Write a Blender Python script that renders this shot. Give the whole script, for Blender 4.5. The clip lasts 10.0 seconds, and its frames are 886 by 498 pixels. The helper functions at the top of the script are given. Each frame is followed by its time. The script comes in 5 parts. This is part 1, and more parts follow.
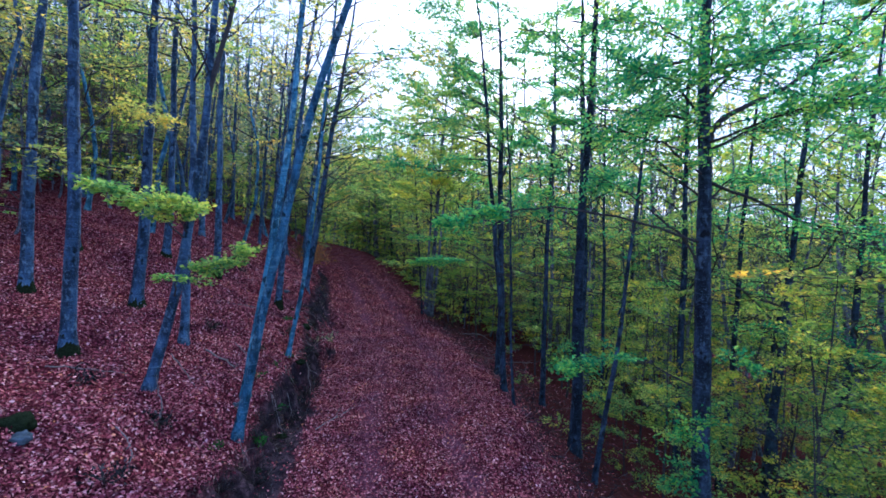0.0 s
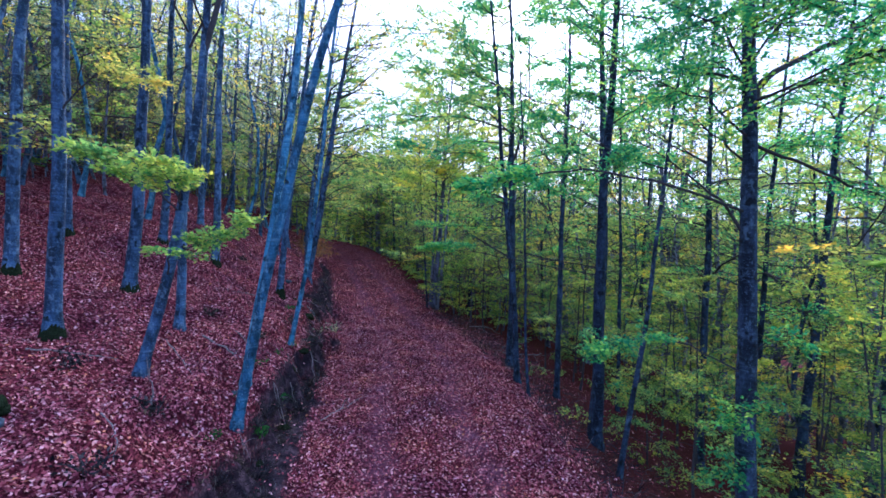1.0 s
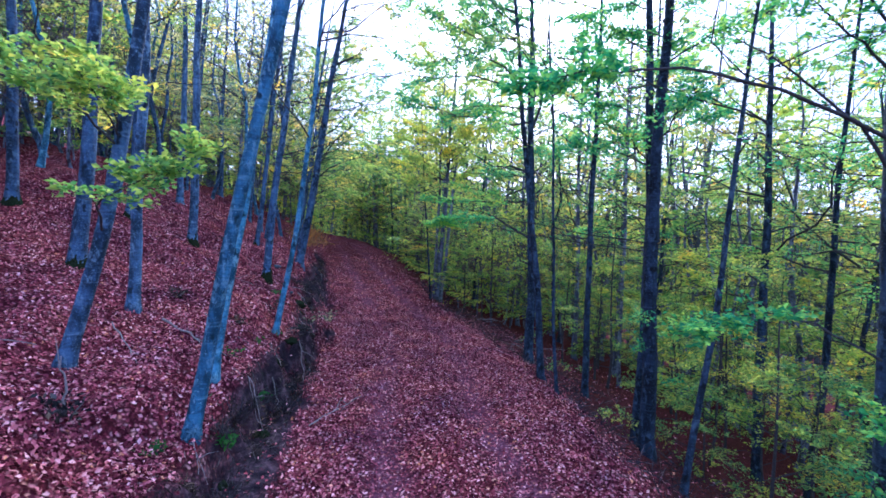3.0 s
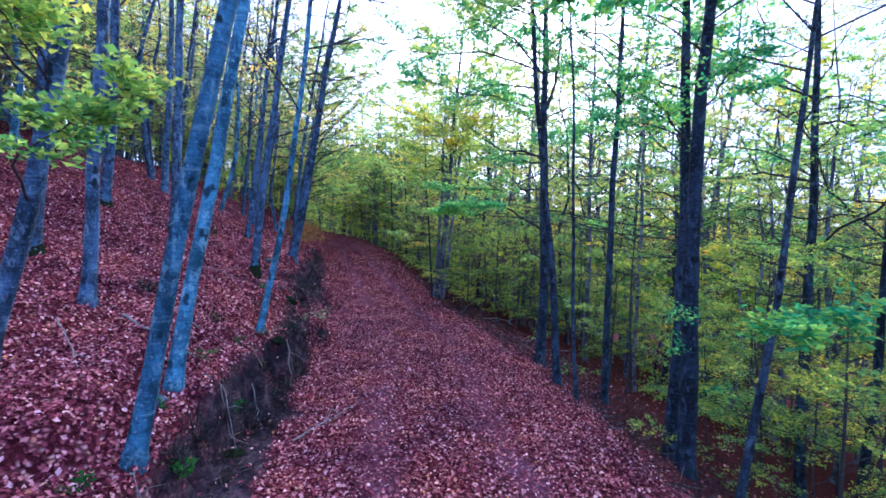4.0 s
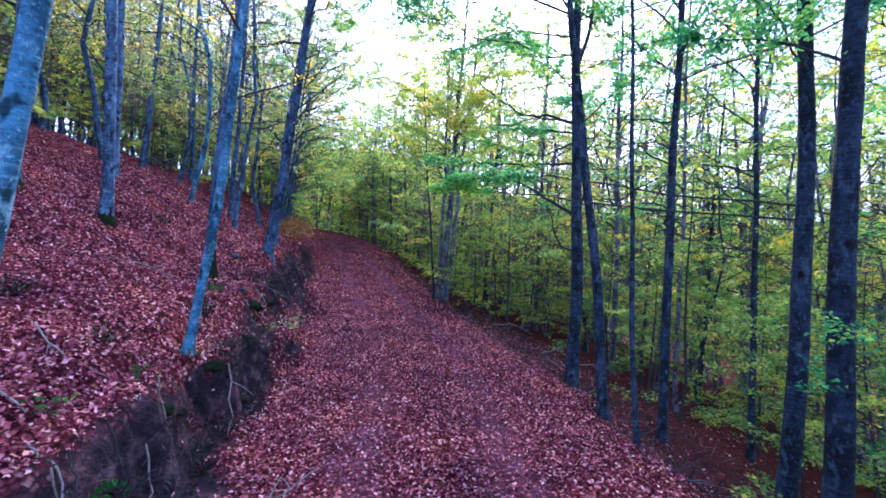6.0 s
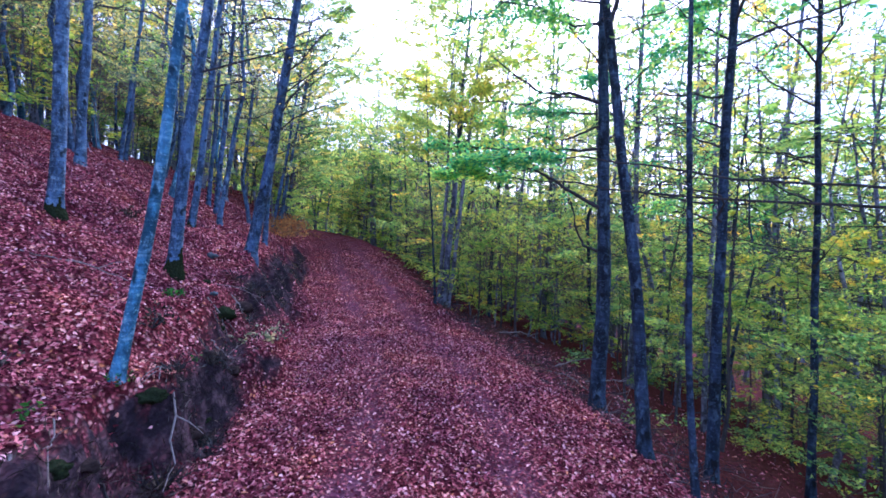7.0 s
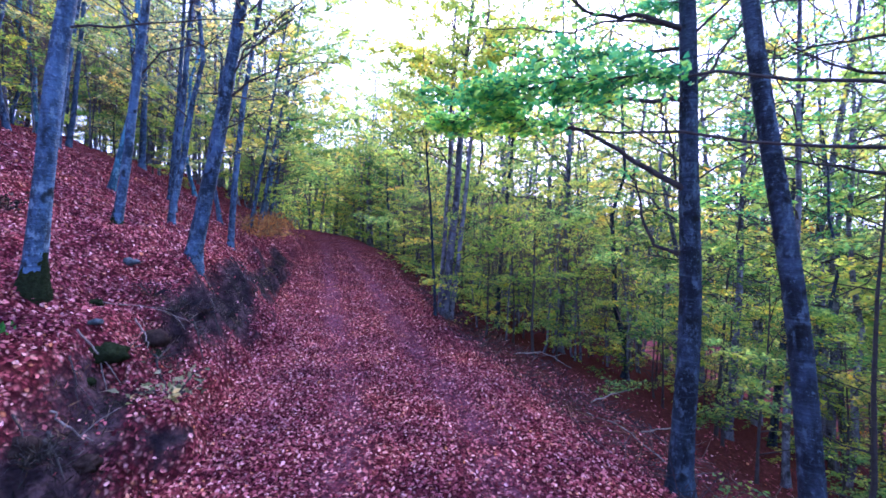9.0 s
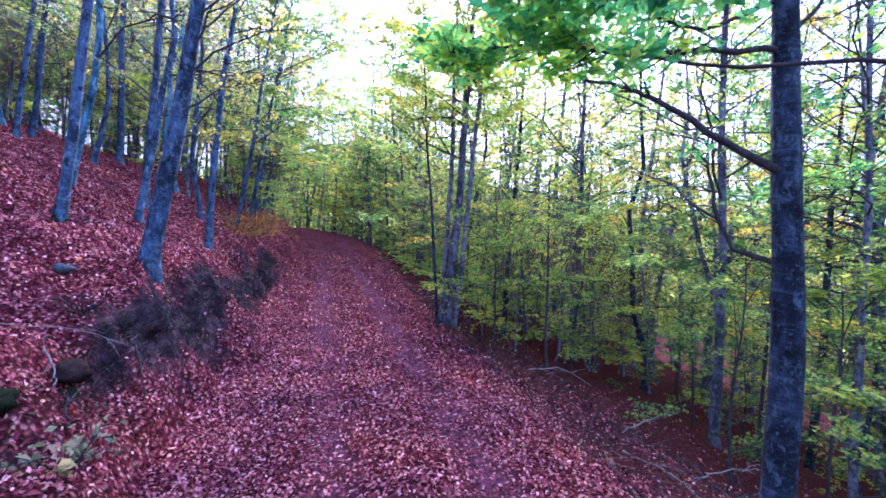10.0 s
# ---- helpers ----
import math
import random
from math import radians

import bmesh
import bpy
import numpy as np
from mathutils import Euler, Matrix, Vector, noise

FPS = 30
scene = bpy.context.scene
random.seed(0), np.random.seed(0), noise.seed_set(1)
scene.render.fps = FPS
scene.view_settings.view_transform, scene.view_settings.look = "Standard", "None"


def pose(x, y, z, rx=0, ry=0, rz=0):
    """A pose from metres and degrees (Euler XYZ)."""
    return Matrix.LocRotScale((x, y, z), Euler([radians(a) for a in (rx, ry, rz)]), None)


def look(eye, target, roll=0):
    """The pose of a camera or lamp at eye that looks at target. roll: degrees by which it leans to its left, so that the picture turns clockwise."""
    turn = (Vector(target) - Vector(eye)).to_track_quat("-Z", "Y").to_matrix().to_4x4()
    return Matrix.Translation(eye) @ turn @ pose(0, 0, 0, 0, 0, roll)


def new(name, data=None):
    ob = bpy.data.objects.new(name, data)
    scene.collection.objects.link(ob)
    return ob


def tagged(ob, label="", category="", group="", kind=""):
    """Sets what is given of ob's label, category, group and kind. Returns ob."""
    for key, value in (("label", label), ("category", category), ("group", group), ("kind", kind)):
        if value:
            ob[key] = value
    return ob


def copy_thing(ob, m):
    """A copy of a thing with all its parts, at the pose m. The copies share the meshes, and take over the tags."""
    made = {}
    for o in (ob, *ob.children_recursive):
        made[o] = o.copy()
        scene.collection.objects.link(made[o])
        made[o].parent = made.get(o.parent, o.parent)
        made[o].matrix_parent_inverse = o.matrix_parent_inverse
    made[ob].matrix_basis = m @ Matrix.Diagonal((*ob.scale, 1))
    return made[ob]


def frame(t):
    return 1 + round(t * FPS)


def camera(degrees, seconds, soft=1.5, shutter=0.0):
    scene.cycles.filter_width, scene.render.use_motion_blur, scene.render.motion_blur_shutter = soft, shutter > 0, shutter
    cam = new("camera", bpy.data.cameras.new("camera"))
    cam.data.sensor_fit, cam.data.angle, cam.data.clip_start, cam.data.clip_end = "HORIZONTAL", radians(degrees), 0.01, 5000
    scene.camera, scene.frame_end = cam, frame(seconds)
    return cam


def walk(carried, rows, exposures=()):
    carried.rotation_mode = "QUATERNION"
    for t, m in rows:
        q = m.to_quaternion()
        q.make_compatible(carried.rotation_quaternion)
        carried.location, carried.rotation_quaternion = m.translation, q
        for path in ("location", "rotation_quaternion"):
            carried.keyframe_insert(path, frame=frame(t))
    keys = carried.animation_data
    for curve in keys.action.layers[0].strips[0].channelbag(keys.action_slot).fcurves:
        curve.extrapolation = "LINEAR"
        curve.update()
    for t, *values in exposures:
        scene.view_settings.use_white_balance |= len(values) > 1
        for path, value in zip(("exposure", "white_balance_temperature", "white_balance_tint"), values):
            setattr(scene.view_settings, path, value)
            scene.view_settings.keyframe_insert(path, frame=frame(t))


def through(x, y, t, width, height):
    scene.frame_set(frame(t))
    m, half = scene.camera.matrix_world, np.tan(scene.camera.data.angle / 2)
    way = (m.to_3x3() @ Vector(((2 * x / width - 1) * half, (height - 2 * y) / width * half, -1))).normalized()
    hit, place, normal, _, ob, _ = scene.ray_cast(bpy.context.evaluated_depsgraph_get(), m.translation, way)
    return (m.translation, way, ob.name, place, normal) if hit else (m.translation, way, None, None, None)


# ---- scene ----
cam = camera(90.0, 10.0, soft=1.7, shutter=0.2)
PATH = [
    (0, (0.045, -0.087, 3.555), (0.035, 1.913, 3.556), 1.9),
    (0.5, (-0.085, 0.19, 3.323), (-0.096, 2.19, 3.319), 1.8),
    (1, (-0.179, 0.478, 3.181), (-0.192, 2.478, 3.177), 1.8),
    (1.5, (-0.247, 0.801, 2.989), (-0.258, 2.801, 2.982), 1.8),
    (2, (-0.329, 1.197, 2.86), (-0.335, 3.197, 2.852), 1.9),
    (2.5, (-0.403, 1.607, 2.74), (-0.408, 3.607, 2.733), 2.0),
    (3, (-0.51, 2.067, 2.627), (-0.508, 4.067, 2.621), 2.0),
    (4.5, (-0.627, 3.563, 2.343), (-0.625, 5.563, 2.338), 2.3),
    (5, (-0.632, 4.13, 2.291), (-0.633, 6.13, 2.286), 2.1),
    (5.5, (-0.652, 4.696, 2.264), (-0.654, 6.696, 2.259), 2.0),
    (7, (-0.751, 6.45, 2.174), (-0.756, 8.45, 2.182), 2.4),
    (7.5, (-0.774, 7.049, 2.171), (-0.78, 9.049, 2.181), 2.3),
    (8, (-0.788, 7.647, 2.162), (-0.793, 9.647, 2.173), 2.3),
    (8.5, (-0.777, 8.258, 2.189), (-0.783, 10.258, 2.198), 2.2),
    (9, (-0.778, 8.882, 2.214), (-0.786, 10.882, 2.222), 2.1),
    (9.5, (-0.807, 9.521, 2.262), (-0.814, 11.521, 2.264), 2.1),
    (10, (-0.825, 10.148, 2.28), (-0.836, 12.148, 2.279), 2.0),
]
walk(cam, [(t, look(eye, target, roll)) for t, eye, target, roll in PATH],
     [(0, 0.69, 4680, 19), (1, 0.97, 4660, 23), (2.5, 1.24, 4640, 26), (5, 1.42, 4740, 27.5), (7.5, 1.62, 4800, 36), (10, 1.86, 4800, 44.5)])

# ---- world, sun and exposure ----
SUN_TURN, SUN_UP = radians(8), radians(34)
world = bpy.data.worlds.new("overcast_sky")
scene.world = world
world.use_nodes = True
wn, wl = world.node_tree.nodes, world.node_tree.links
sky = wn.new("ShaderNodeTexSky")
sky.sky_type, sky.sun_disc = "NISHITA", False
sky.sun_elevation, sky.sun_rotation = SUN_UP, SUN_TURN
sky.air_density, sky.dust_density, sky.ozone_density = 1.0, 4.0, 1.5
veil = wn.new("ShaderNodeMixRGB")
veil.inputs["Fac"].default_value = 0.55
veil.inputs["Color2"].default_value = (8.6, 9.4, 10.8, 1)
wl.new(sky.outputs["Color"], veil.inputs["Color1"])
wl.new(veil.outputs["Color"], wn["Background"].inputs["Color"])
wn["Background"].inputs["Strength"].default_value = 0.11
sun = new("sun", bpy.data.lights.new("sun", "SUN"))
sun.data.energy, sun.data.angle, sun.data.color = 3.0, radians(24), (1.0, 0.92, 0.82)
sun.matrix_world = look((0, 0, 0), (-math.sin(SUN_TURN) * math.cos(SUN_UP), -math.cos(SUN_TURN) * math.cos(SUN_UP), -math.sin(SUN_UP)))

# ---- materials ----
def material(name, build, rough=0.8, gloss=0.2):
    m = bpy.data.materials.new(name)
    m.use_nodes = True
    nt = m.node_tree
    shader = nt.nodes["Principled BSDF"]
    shader.inputs["Roughness"].default_value = rough
    shader.inputs["Specular IOR Level"].default_value = gloss
    build(nt, shader)
    return m


def node(nt, kind, **inputs):
    n = nt.nodes.new(kind)
    for key, value in inputs.items():
        n.inputs[key.replace("_", " ")].default_value = value
    return n


def ramp(nt, source, stops):
    r = nt.nodes.new("ShaderNodeValToRGB")
    while len(r.color_ramp.elements) < len(stops):
        r.color_ramp.elements.new(0.5)
    for e, (at, colour) in zip(r.color_ramp.elements, stops):
        e.position, e.color = at, (*colour, 1)
    nt.links.new(source, r.inputs["Fac"])
    return r.outputs["Color"]


def mixed(nt, fac, a, b, how="MIX"):
    m = nt.nodes.new("ShaderNodeMixRGB")
    m.blend_type = how
    for socket, value in (("Fac", fac), ("Color1", a), ("Color2", b)):
        if isinstance(value, (int, float)):
            m.inputs[socket].default_value = value
        elif isinstance(value, tuple):
            m.inputs[socket].default_value = (*value, 1)
        else:
            nt.links.new(value, m.inputs[socket])
    return m.outputs["Color"]


def noise_at(nt, scale, detail=4.0, stretch=(1, 1, 1), rough=0.6):
    tc = nt.nodes.new("ShaderNodeTexCoord")
    mp = nt.nodes.new("ShaderNodeMapping")
    mp.inputs["Scale"].default_value = stretch
    n = node(nt, "ShaderNodeTexNoise", Scale=scale, Detail=detail, Roughness=rough)
    nt.links.new(tc.outputs["Object"], mp.inputs["Vector"])
    nt.links.new(mp.outputs["Vector"], n.inputs["Vector"])
    return n.outputs["Fac"]


def bump(nt, shader, height, strength, distance):
    b = node(nt, "ShaderNodeBump", Strength=strength, Distance=distance)
    nt.links.new(height, b.inputs["Height"])
    nt.links.new(b.outputs["Normal"], shader.inputs["Normal"])


def bark(light, dark, lichen):
    """Smooth beech bark: long stains, level scars, pale lichen bands and dark knots."""
    def build(nt, shader):
        base = ramp(nt, noise_at(nt, 4.0, 6, (1, 1, 0.3), 0.7), [(0.41, dark), (0.56, light)])
        rings = noise_at(nt, 9.0, 4, (0.45, 0.45, 3.5))
        base = mixed(nt, ramp(nt, rings, [(0.47, (0, 0, 0)), (0.66, (0.55, 0.55, 0.55))]), base, dark)
        bands = noise_at(nt, 6.0, 4, (0.35, 0.35, 3.5))
        base = mixed(nt, ramp(nt, bands, [(0.56, (0, 0, 0)), (0.72, (0.5, 0.5, 0.5))]), base, lichen)
        blotch = noise_at(nt, 2.6, 5, (1, 1, 0.7), 0.75)
        base = mixed(nt, ramp(nt, blotch, [(0.5, (0, 0, 0)), (0.58, (0.8, 0.8, 0.8))]), base, (dark[0] * 0.7, dark[1] * 0.75, dark[2] * 0.7))
        patch = noise_at(nt, 10.0, 6, (1, 1, 0.55), 0.7)
        base = mixed(nt, ramp(nt, patch, [(0.54, (0, 0, 0)), (0.62, (0.6, 0.6, 0.6))]), base, lichen)
        specks = noise_at(nt, 34.0, 3)
        base = mixed(nt, ramp(nt, specks, [(0.6, (0, 0, 0)), (0.7, (0.75, 0.75, 0.75))]), base, lichen)
        knots = noise_at(nt, 5.5, 2, (1, 1, 0.8))
        base = mixed(nt, ramp(nt, knots, [(0.32, (0.95, 0.95, 0.95)), (0.39, (0, 0, 0))]), base, (dark[0] * 0.4, dark[1] * 0.45, dark[2] * 0.4))
        info = nt.nodes.new("ShaderNodeObjectInfo")
        tone = ramp(nt, info.outputs["Random"], [(0.0, (0.62, 0.62, 0.66)), (0.6, (0.95, 0.95, 0.96)), (1.0, (1.22, 1.17, 1.12))])
        nt.links.new(mixed(nt, 1.0, base, tone, "MULTIPLY"), shader.inputs["Base Color"])
        bump(nt, shader, mixed(nt, 0.5, rings, specks), 1.0, 0.035)
    return build


def leaf(stops, through):
    """Thin leaves: reflecting and letting light through, each blade of its own tone."""
    def build(nt, shader):
        geo = nt.nodes.new("ShaderNodeNewGeometry")
        info = nt.nodes.new("ShaderNodeObjectInfo")
        colour = ramp(nt, geo.outputs["Random Per Island"], stops)
        tone = ramp(nt, info.outputs["Random"], [(0.0, (0.8, 0.85, 0.8)), (0.5, (1.0, 1.0, 1.0)), (1.0, (1.25, 1.1, 0.8))])
        colour = mixed(nt, 1.0, colour, tone, "MULTIPLY")
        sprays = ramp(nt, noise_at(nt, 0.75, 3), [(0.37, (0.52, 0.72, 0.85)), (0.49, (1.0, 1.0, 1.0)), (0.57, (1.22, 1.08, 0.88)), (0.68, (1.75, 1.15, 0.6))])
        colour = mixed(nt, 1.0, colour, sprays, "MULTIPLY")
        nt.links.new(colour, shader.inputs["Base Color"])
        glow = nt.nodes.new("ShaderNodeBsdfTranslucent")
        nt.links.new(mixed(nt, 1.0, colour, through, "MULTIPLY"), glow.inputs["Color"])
        mix = nt.nodes.new("ShaderNodeMixShader")
        mix.inputs["Fac"].default_value = 0.6
        out = nt.nodes["Material Output"]
        nt.links.new(shader.outputs["BSDF"], mix.inputs[1])
        nt.links.new(glow.outputs["BSDF"], mix.inputs[2])
        nt.links.new(mix.outputs["Shader"], out.inputs["Surface"])
    return build


def plain(a, b, scale, strength=0.4, distance=0.02, stretch=(1, 1, 1)):
    def build(nt, shader):
        n = noise_at(nt, scale, 6, stretch)
        colour = ramp(nt, n, [(0.3, a), (0.7, b)])
        colour = mixed(nt, ramp(nt, noise_at(nt, scale * 6, 2), [(0.4, (0, 0, 0)), (0.75, (0.6, 0.6, 0.6))]), colour, a)
        nt.links.new(colour, shader.inputs["Base Color"])
        bump(nt, shader, n, strength, distance)
    return build


LITTER = [(0.0, (0.041, 0.009, 0.017)), (0.34, (0.145, 0.029, 0.044)), (0.62, (0.345, 0.092, 0.118)),
          (0.83, (0.62, 0.25, 0.26)), (0.95, (0.84, 0.54, 0.54)), (1.0, (0.62, 0.26, 0.11))]


def forest_floor(nt, shader):
    """Beech litter where it can lie, bare dark earth where the bank is too steep."""
    tc = nt.nodes.new("ShaderNodeTexCoord")
    wobble = node(nt, "ShaderNodeTexNoise", Scale=9.0, Detail=2.0)
    shifted = node(nt, "ShaderNodeVectorMath")
    nt.links.new(tc.outputs["Object"], wobble.inputs["Vector"])
    nt.links.new(tc.outputs["Object"], shifted.inputs[0])
    scaled = nt.nodes.new("ShaderNodeVectorMath")
    scaled.operation = "SCALE"
    scaled.inputs["Scale"].default_value = 0.08
    nt.links.new(wobble.outputs["Color"], scaled.inputs[0])
    nt.links.new(scaled.outputs["Vector"], shifted.inputs[1])
    cells = node(nt, "ShaderNodeTexVoronoi", Scale=27.0)
    nt.links.new(shifted.outputs["Vector"], cells.inputs["Vector"])
    grey = nt.nodes.new("ShaderNodeSeparateColor")
    nt.links.new(cells.outputs["Color"], grey.inputs["Color"])
    leaves = ramp(nt, grey.outputs["Red"], LITTER)
    # Layer and its cell edges darkened: shade between leaves put into colour.
    leaves = mixed(nt, ramp(nt, cells.outputs["Distance"], [(0.2, (0, 0, 0)), (0.65, (0.85, 0.85, 0.85))]), mixed(nt, 1.0, leaves, (0.68, 0.62, 0.64), "MULTIPLY"), (0.03, 0.008, 0.010))
    patches = ramp(nt, noise_at(nt, 0.9, 5), [(0.30, (0.52, 0.5, 0.66)), (0.44, (0.90, 0.85, 0.95)), (0.56, (1.14, 1.05, 1.05)), (0.70, (1.31, 1.15, 0.95))])
    leaves = mixed(nt, 1.0, leaves, patches, "MULTIPLY")
    wear = nt.nodes.new("ShaderNodeAttribute")
    wear.attribute_name = "wear"
    crushed = ramp(nt, noise_at(nt, 30.0, 4), [(0.3, (0.06, 0.02, 0.036)), (0.7, (0.26, 0.115, 0.19))])
    part_worn = mixed(nt, 1.0, ramp(nt, wear.outputs["Fac"], [(0.2, (0, 0, 0)), (1.0, (0.62, 0.62, 0.62))]), ramp(nt, noise_at(nt, 1.7, 4), [(0.35, (0.2, 0.2, 0.2)), (0.6, (1, 1, 1))]), "MULTIPLY")
    leaves = mixed(nt, part_worn, leaves, crushed)
    # Litter darkens towards the downhill side: tree shade put into its colour.
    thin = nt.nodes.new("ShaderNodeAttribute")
    thin.attribute_name = "shaded_litter"
    shade_brown = ramp(nt, noise_at(nt, 14.0, 6, (1, 1, 1), 0.7), [(0.3, (0.022, 0.010, 0.012)), (0.55, (0.075, 0.024, 0.024)), (0.75, (0.19, 0.06, 0.05))])
    leaves = mixed(nt, thin.outputs["Fac"], leaves, shade_brown)
    soil = ramp(nt, noise_at(nt, 6.0, 6), [(0.3, (0.009, 0.008, 0.012)), (0.5, (0.030, 0.022, 0.030)), (0.68, (0.095, 0.062, 0.075))])
    geo = nt.nodes.new("ShaderNodeNewGeometry")
    steep = nt.nodes.new("ShaderNodeSeparateXYZ")
    nt.links.new(geo.outputs["Normal"], steep.inputs[0])
    add = nt.nodes.new("ShaderNodeMath")
    nt.links.new(steep.outputs["Z"], add.inputs[0])
    sub = nt.nodes.new("ShaderNodeMath")
    sub.operation = "MULTIPLY_ADD"
    sub.inputs[1].default_value, sub.inputs[2].default_value = 0.4, -0.2
    nt.links.new(noise_at(nt, 2.5, 5), sub.inputs[0])
    nt.links.new(sub.outputs[0], add.inputs[1])
    cover = ramp(nt, add.outputs[0], [(0.42, (0, 0, 0)), (0.57, (1, 1, 1))])
    bare = nt.nodes.new("ShaderNodeAttribute")
    bare.attribute_name = "bare_soil"
    nt.links.new(mixed(nt, bare.outputs["Fac"], mixed(nt, cover, soil, leaves), soil), shader.inputs["Base Color"])
    bump(nt, shader, cells.outputs["Distance"], 0.7, 0.03)


def litter_leaf(nt, shader):
    geo = nt.nodes.new("ShaderNodeNewGeometry")
    colour = ramp(nt, geo.outputs["Random Per Island"], LITTER)
    patches = ramp(nt, noise_at(nt, 0.9, 5), [(0.30, (0.52, 0.5, 0.66)), (0.44, (0.90, 0.85, 0.95)), (0.56, (1.14, 1.05, 1.05)), (0.70, (1.31, 1.15, 0.95))])
    nt.links.new(mixed(nt, 1.0, colour, patches, "MULTIPLY"), shader.inputs["Base Color"])


GREEN = [(0.0, (0.045, 0.13, 0.075)), (0.3, (0.11, 0.25, 0.10)), (0.68, (0.22, 0.35, 0.12)), (1.0, (0.34, 0.42, 0.13))]
TEAL = [(0.0, (0.02, 0.13, 0.09)), (0.4, (0.05, 0.25, 0.14)), (0.8, (0.15, 0.37, 0.12)), (1.0, (0.24, 0.42, 0.11))]
YELLOW = [(0.0, (0.11, 0.18, 0.08)), (0.4, (0.26, 0.33, 0.12)), (0.85, (0.44, 0.43, 0.14)), (1.0, (0.52, 0.43, 0.12))]
# One bark twice: skylit uphill, shaded downhill, light put into the colours.
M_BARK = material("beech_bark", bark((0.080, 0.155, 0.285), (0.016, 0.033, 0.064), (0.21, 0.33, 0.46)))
M_BARK_SHADED = material("shaded_beech_bark", bark((0.034, 0.058, 0.105), (0.006, 0.011, 0.022), (0.095, 0.155, 0.225)))
M_TWIG = material("twig_bark", plain((0.025, 0.026, 0.032), (0.075, 0.07, 0.075), 14.0), 0.85)
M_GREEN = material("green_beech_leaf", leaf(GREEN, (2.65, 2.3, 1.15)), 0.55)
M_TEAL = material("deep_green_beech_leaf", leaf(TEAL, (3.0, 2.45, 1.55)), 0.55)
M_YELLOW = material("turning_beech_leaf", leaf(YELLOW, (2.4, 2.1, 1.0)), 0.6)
M_FLOOR = material("beech_litter_ground", forest_floor, 0.9, 0.0)
M_LITTER = material("fallen_beech_leaf", litter_leaf, 0.8, 0.03)
M_MOSS = material("moss", plain((0.009, 0.013, 0.008), (0.028, 0.040, 0.020), 30.0, 0.9, 0.03), 0.95, 0.0)
M_EARTH = material("dark_earth", plain((0.014, 0.011, 0.012), (0.06, 0.042, 0.04), 9.0, 0.8, 0.05), 0.95, 0.0)
M_STICK = material("bleached_stick", plain((0.12, 0.11, 0.12), (0.34, 0.30, 0.30), 25.0), 0.8)
M_HEATHER = material("heather_sprig", leaf([(0.0, (0.010, 0.010, 0.014)), (0.5, (0.032, 0.030, 0.040)), (0.8, (0.085, 0.075, 0.095)), (1.0, (0.22, 0.19, 0.22))], (0.8, 0.9, 0.7)), 0.8, 0.0)
M_FERN = material("withered_bracken", leaf([(0.0, (0.13, 0.075, 0.045)), (0.6, (0.28, 0.17, 0.095)), (1.0, (0.40, 0.29, 0.16))], (1.2, 1.0, 0.7)), 0.8, 0.0)
M_STONE = material("mossy_stone", plain((0.025, 0.035, 0.045), (0.12, 0.16, 0.21), 8.0, 0.7, 0.03), 0.9)
M_PALE = material("pale_shrub_leaf", leaf([(0.0, (0.12, 0.16, 0.09)), (0.5, (0.33, 0.35, 0.22)), (1.0, (0.58, 0.54, 0.38))], (1.0, 1.0, 0.8)), 0.7)
M_LOWGREEN = material("green_herb_leaf", leaf([(0.0, (0.02, 0.09, 0.03)), (1.0, (0.07, 0.22, 0.05))], (1.2, 1.4, 0.8)), 0.6)
M_STRAW = material("dry_bank_grass", leaf([(0.0, (0.010, 0.013, 0.016)), (0.62, (0.03, 0.034, 0.036)), (0.86, (0.10, 0.10, 0.11)), (1.0, (0.32, 0.30, 0.32))], (0.8, 0.8, 0.8)), 0.8, 0.0)
# Greyer bark, also for farther trunks: haze put into their colour.
M_BARK_GREY = material("grey_beech_bark", bark((0.19, 0.21, 0.29), (0.045, 0.05, 0.075), (0.34, 0.38, 0.46)))


def canopy(nt, shader):
    crowns = ramp(nt, noise_at(nt, 0.22, 6), [(0.3, (0.02, 0.045, 0.02)), (0.5, (0.06, 0.10, 0.03)), (0.62, (0.13, 0.14, 0.04)), (0.75, (0.17, 0.10, 0.04))])
    shade = ramp(nt, noise_at(nt, 1.3, 4), [(0.35, (0.45, 0.45, 0.5)), (0.65, (1.1, 1.1, 1.0))])
    nt.links.new(mixed(nt, 1.0, crowns, shade, "MULTIPLY"), shader.inputs["Base Color"])


M_CANOPY = material("distant_canopy", canopy, 0.9, 0.0)
M_BARK_PALE = material("pale_beech_bark", bark((0.095, 0.285, 0.47), (0.022, 0.075, 0.13), (0.30, 0.55, 0.68)))
M_DULL = material("dull_beech_leaf", leaf([(0.0, (0.05, 0.10, 0.085)), (0.45, (0.13, 0.19, 0.125)), (0.85, (0.30, 0.31, 0.15)), (1.0, (0.46, 0.40, 0.13))], (2.85, 2.6, 1.9)), 0.6)
# Shaded copy of the beech leaf: shade under the trees put into colour.
M_SHADED = material("shaded_beech_leaf", leaf([(0.0, (0.018, 0.065, 0.04)), (0.4, (0.05, 0.13, 0.06)), (0.8, (0.12, 0.20, 0.07)), (1.0, (0.26, 0.27, 0.08))], (2.95, 2.6, 1.5)), 0.6)
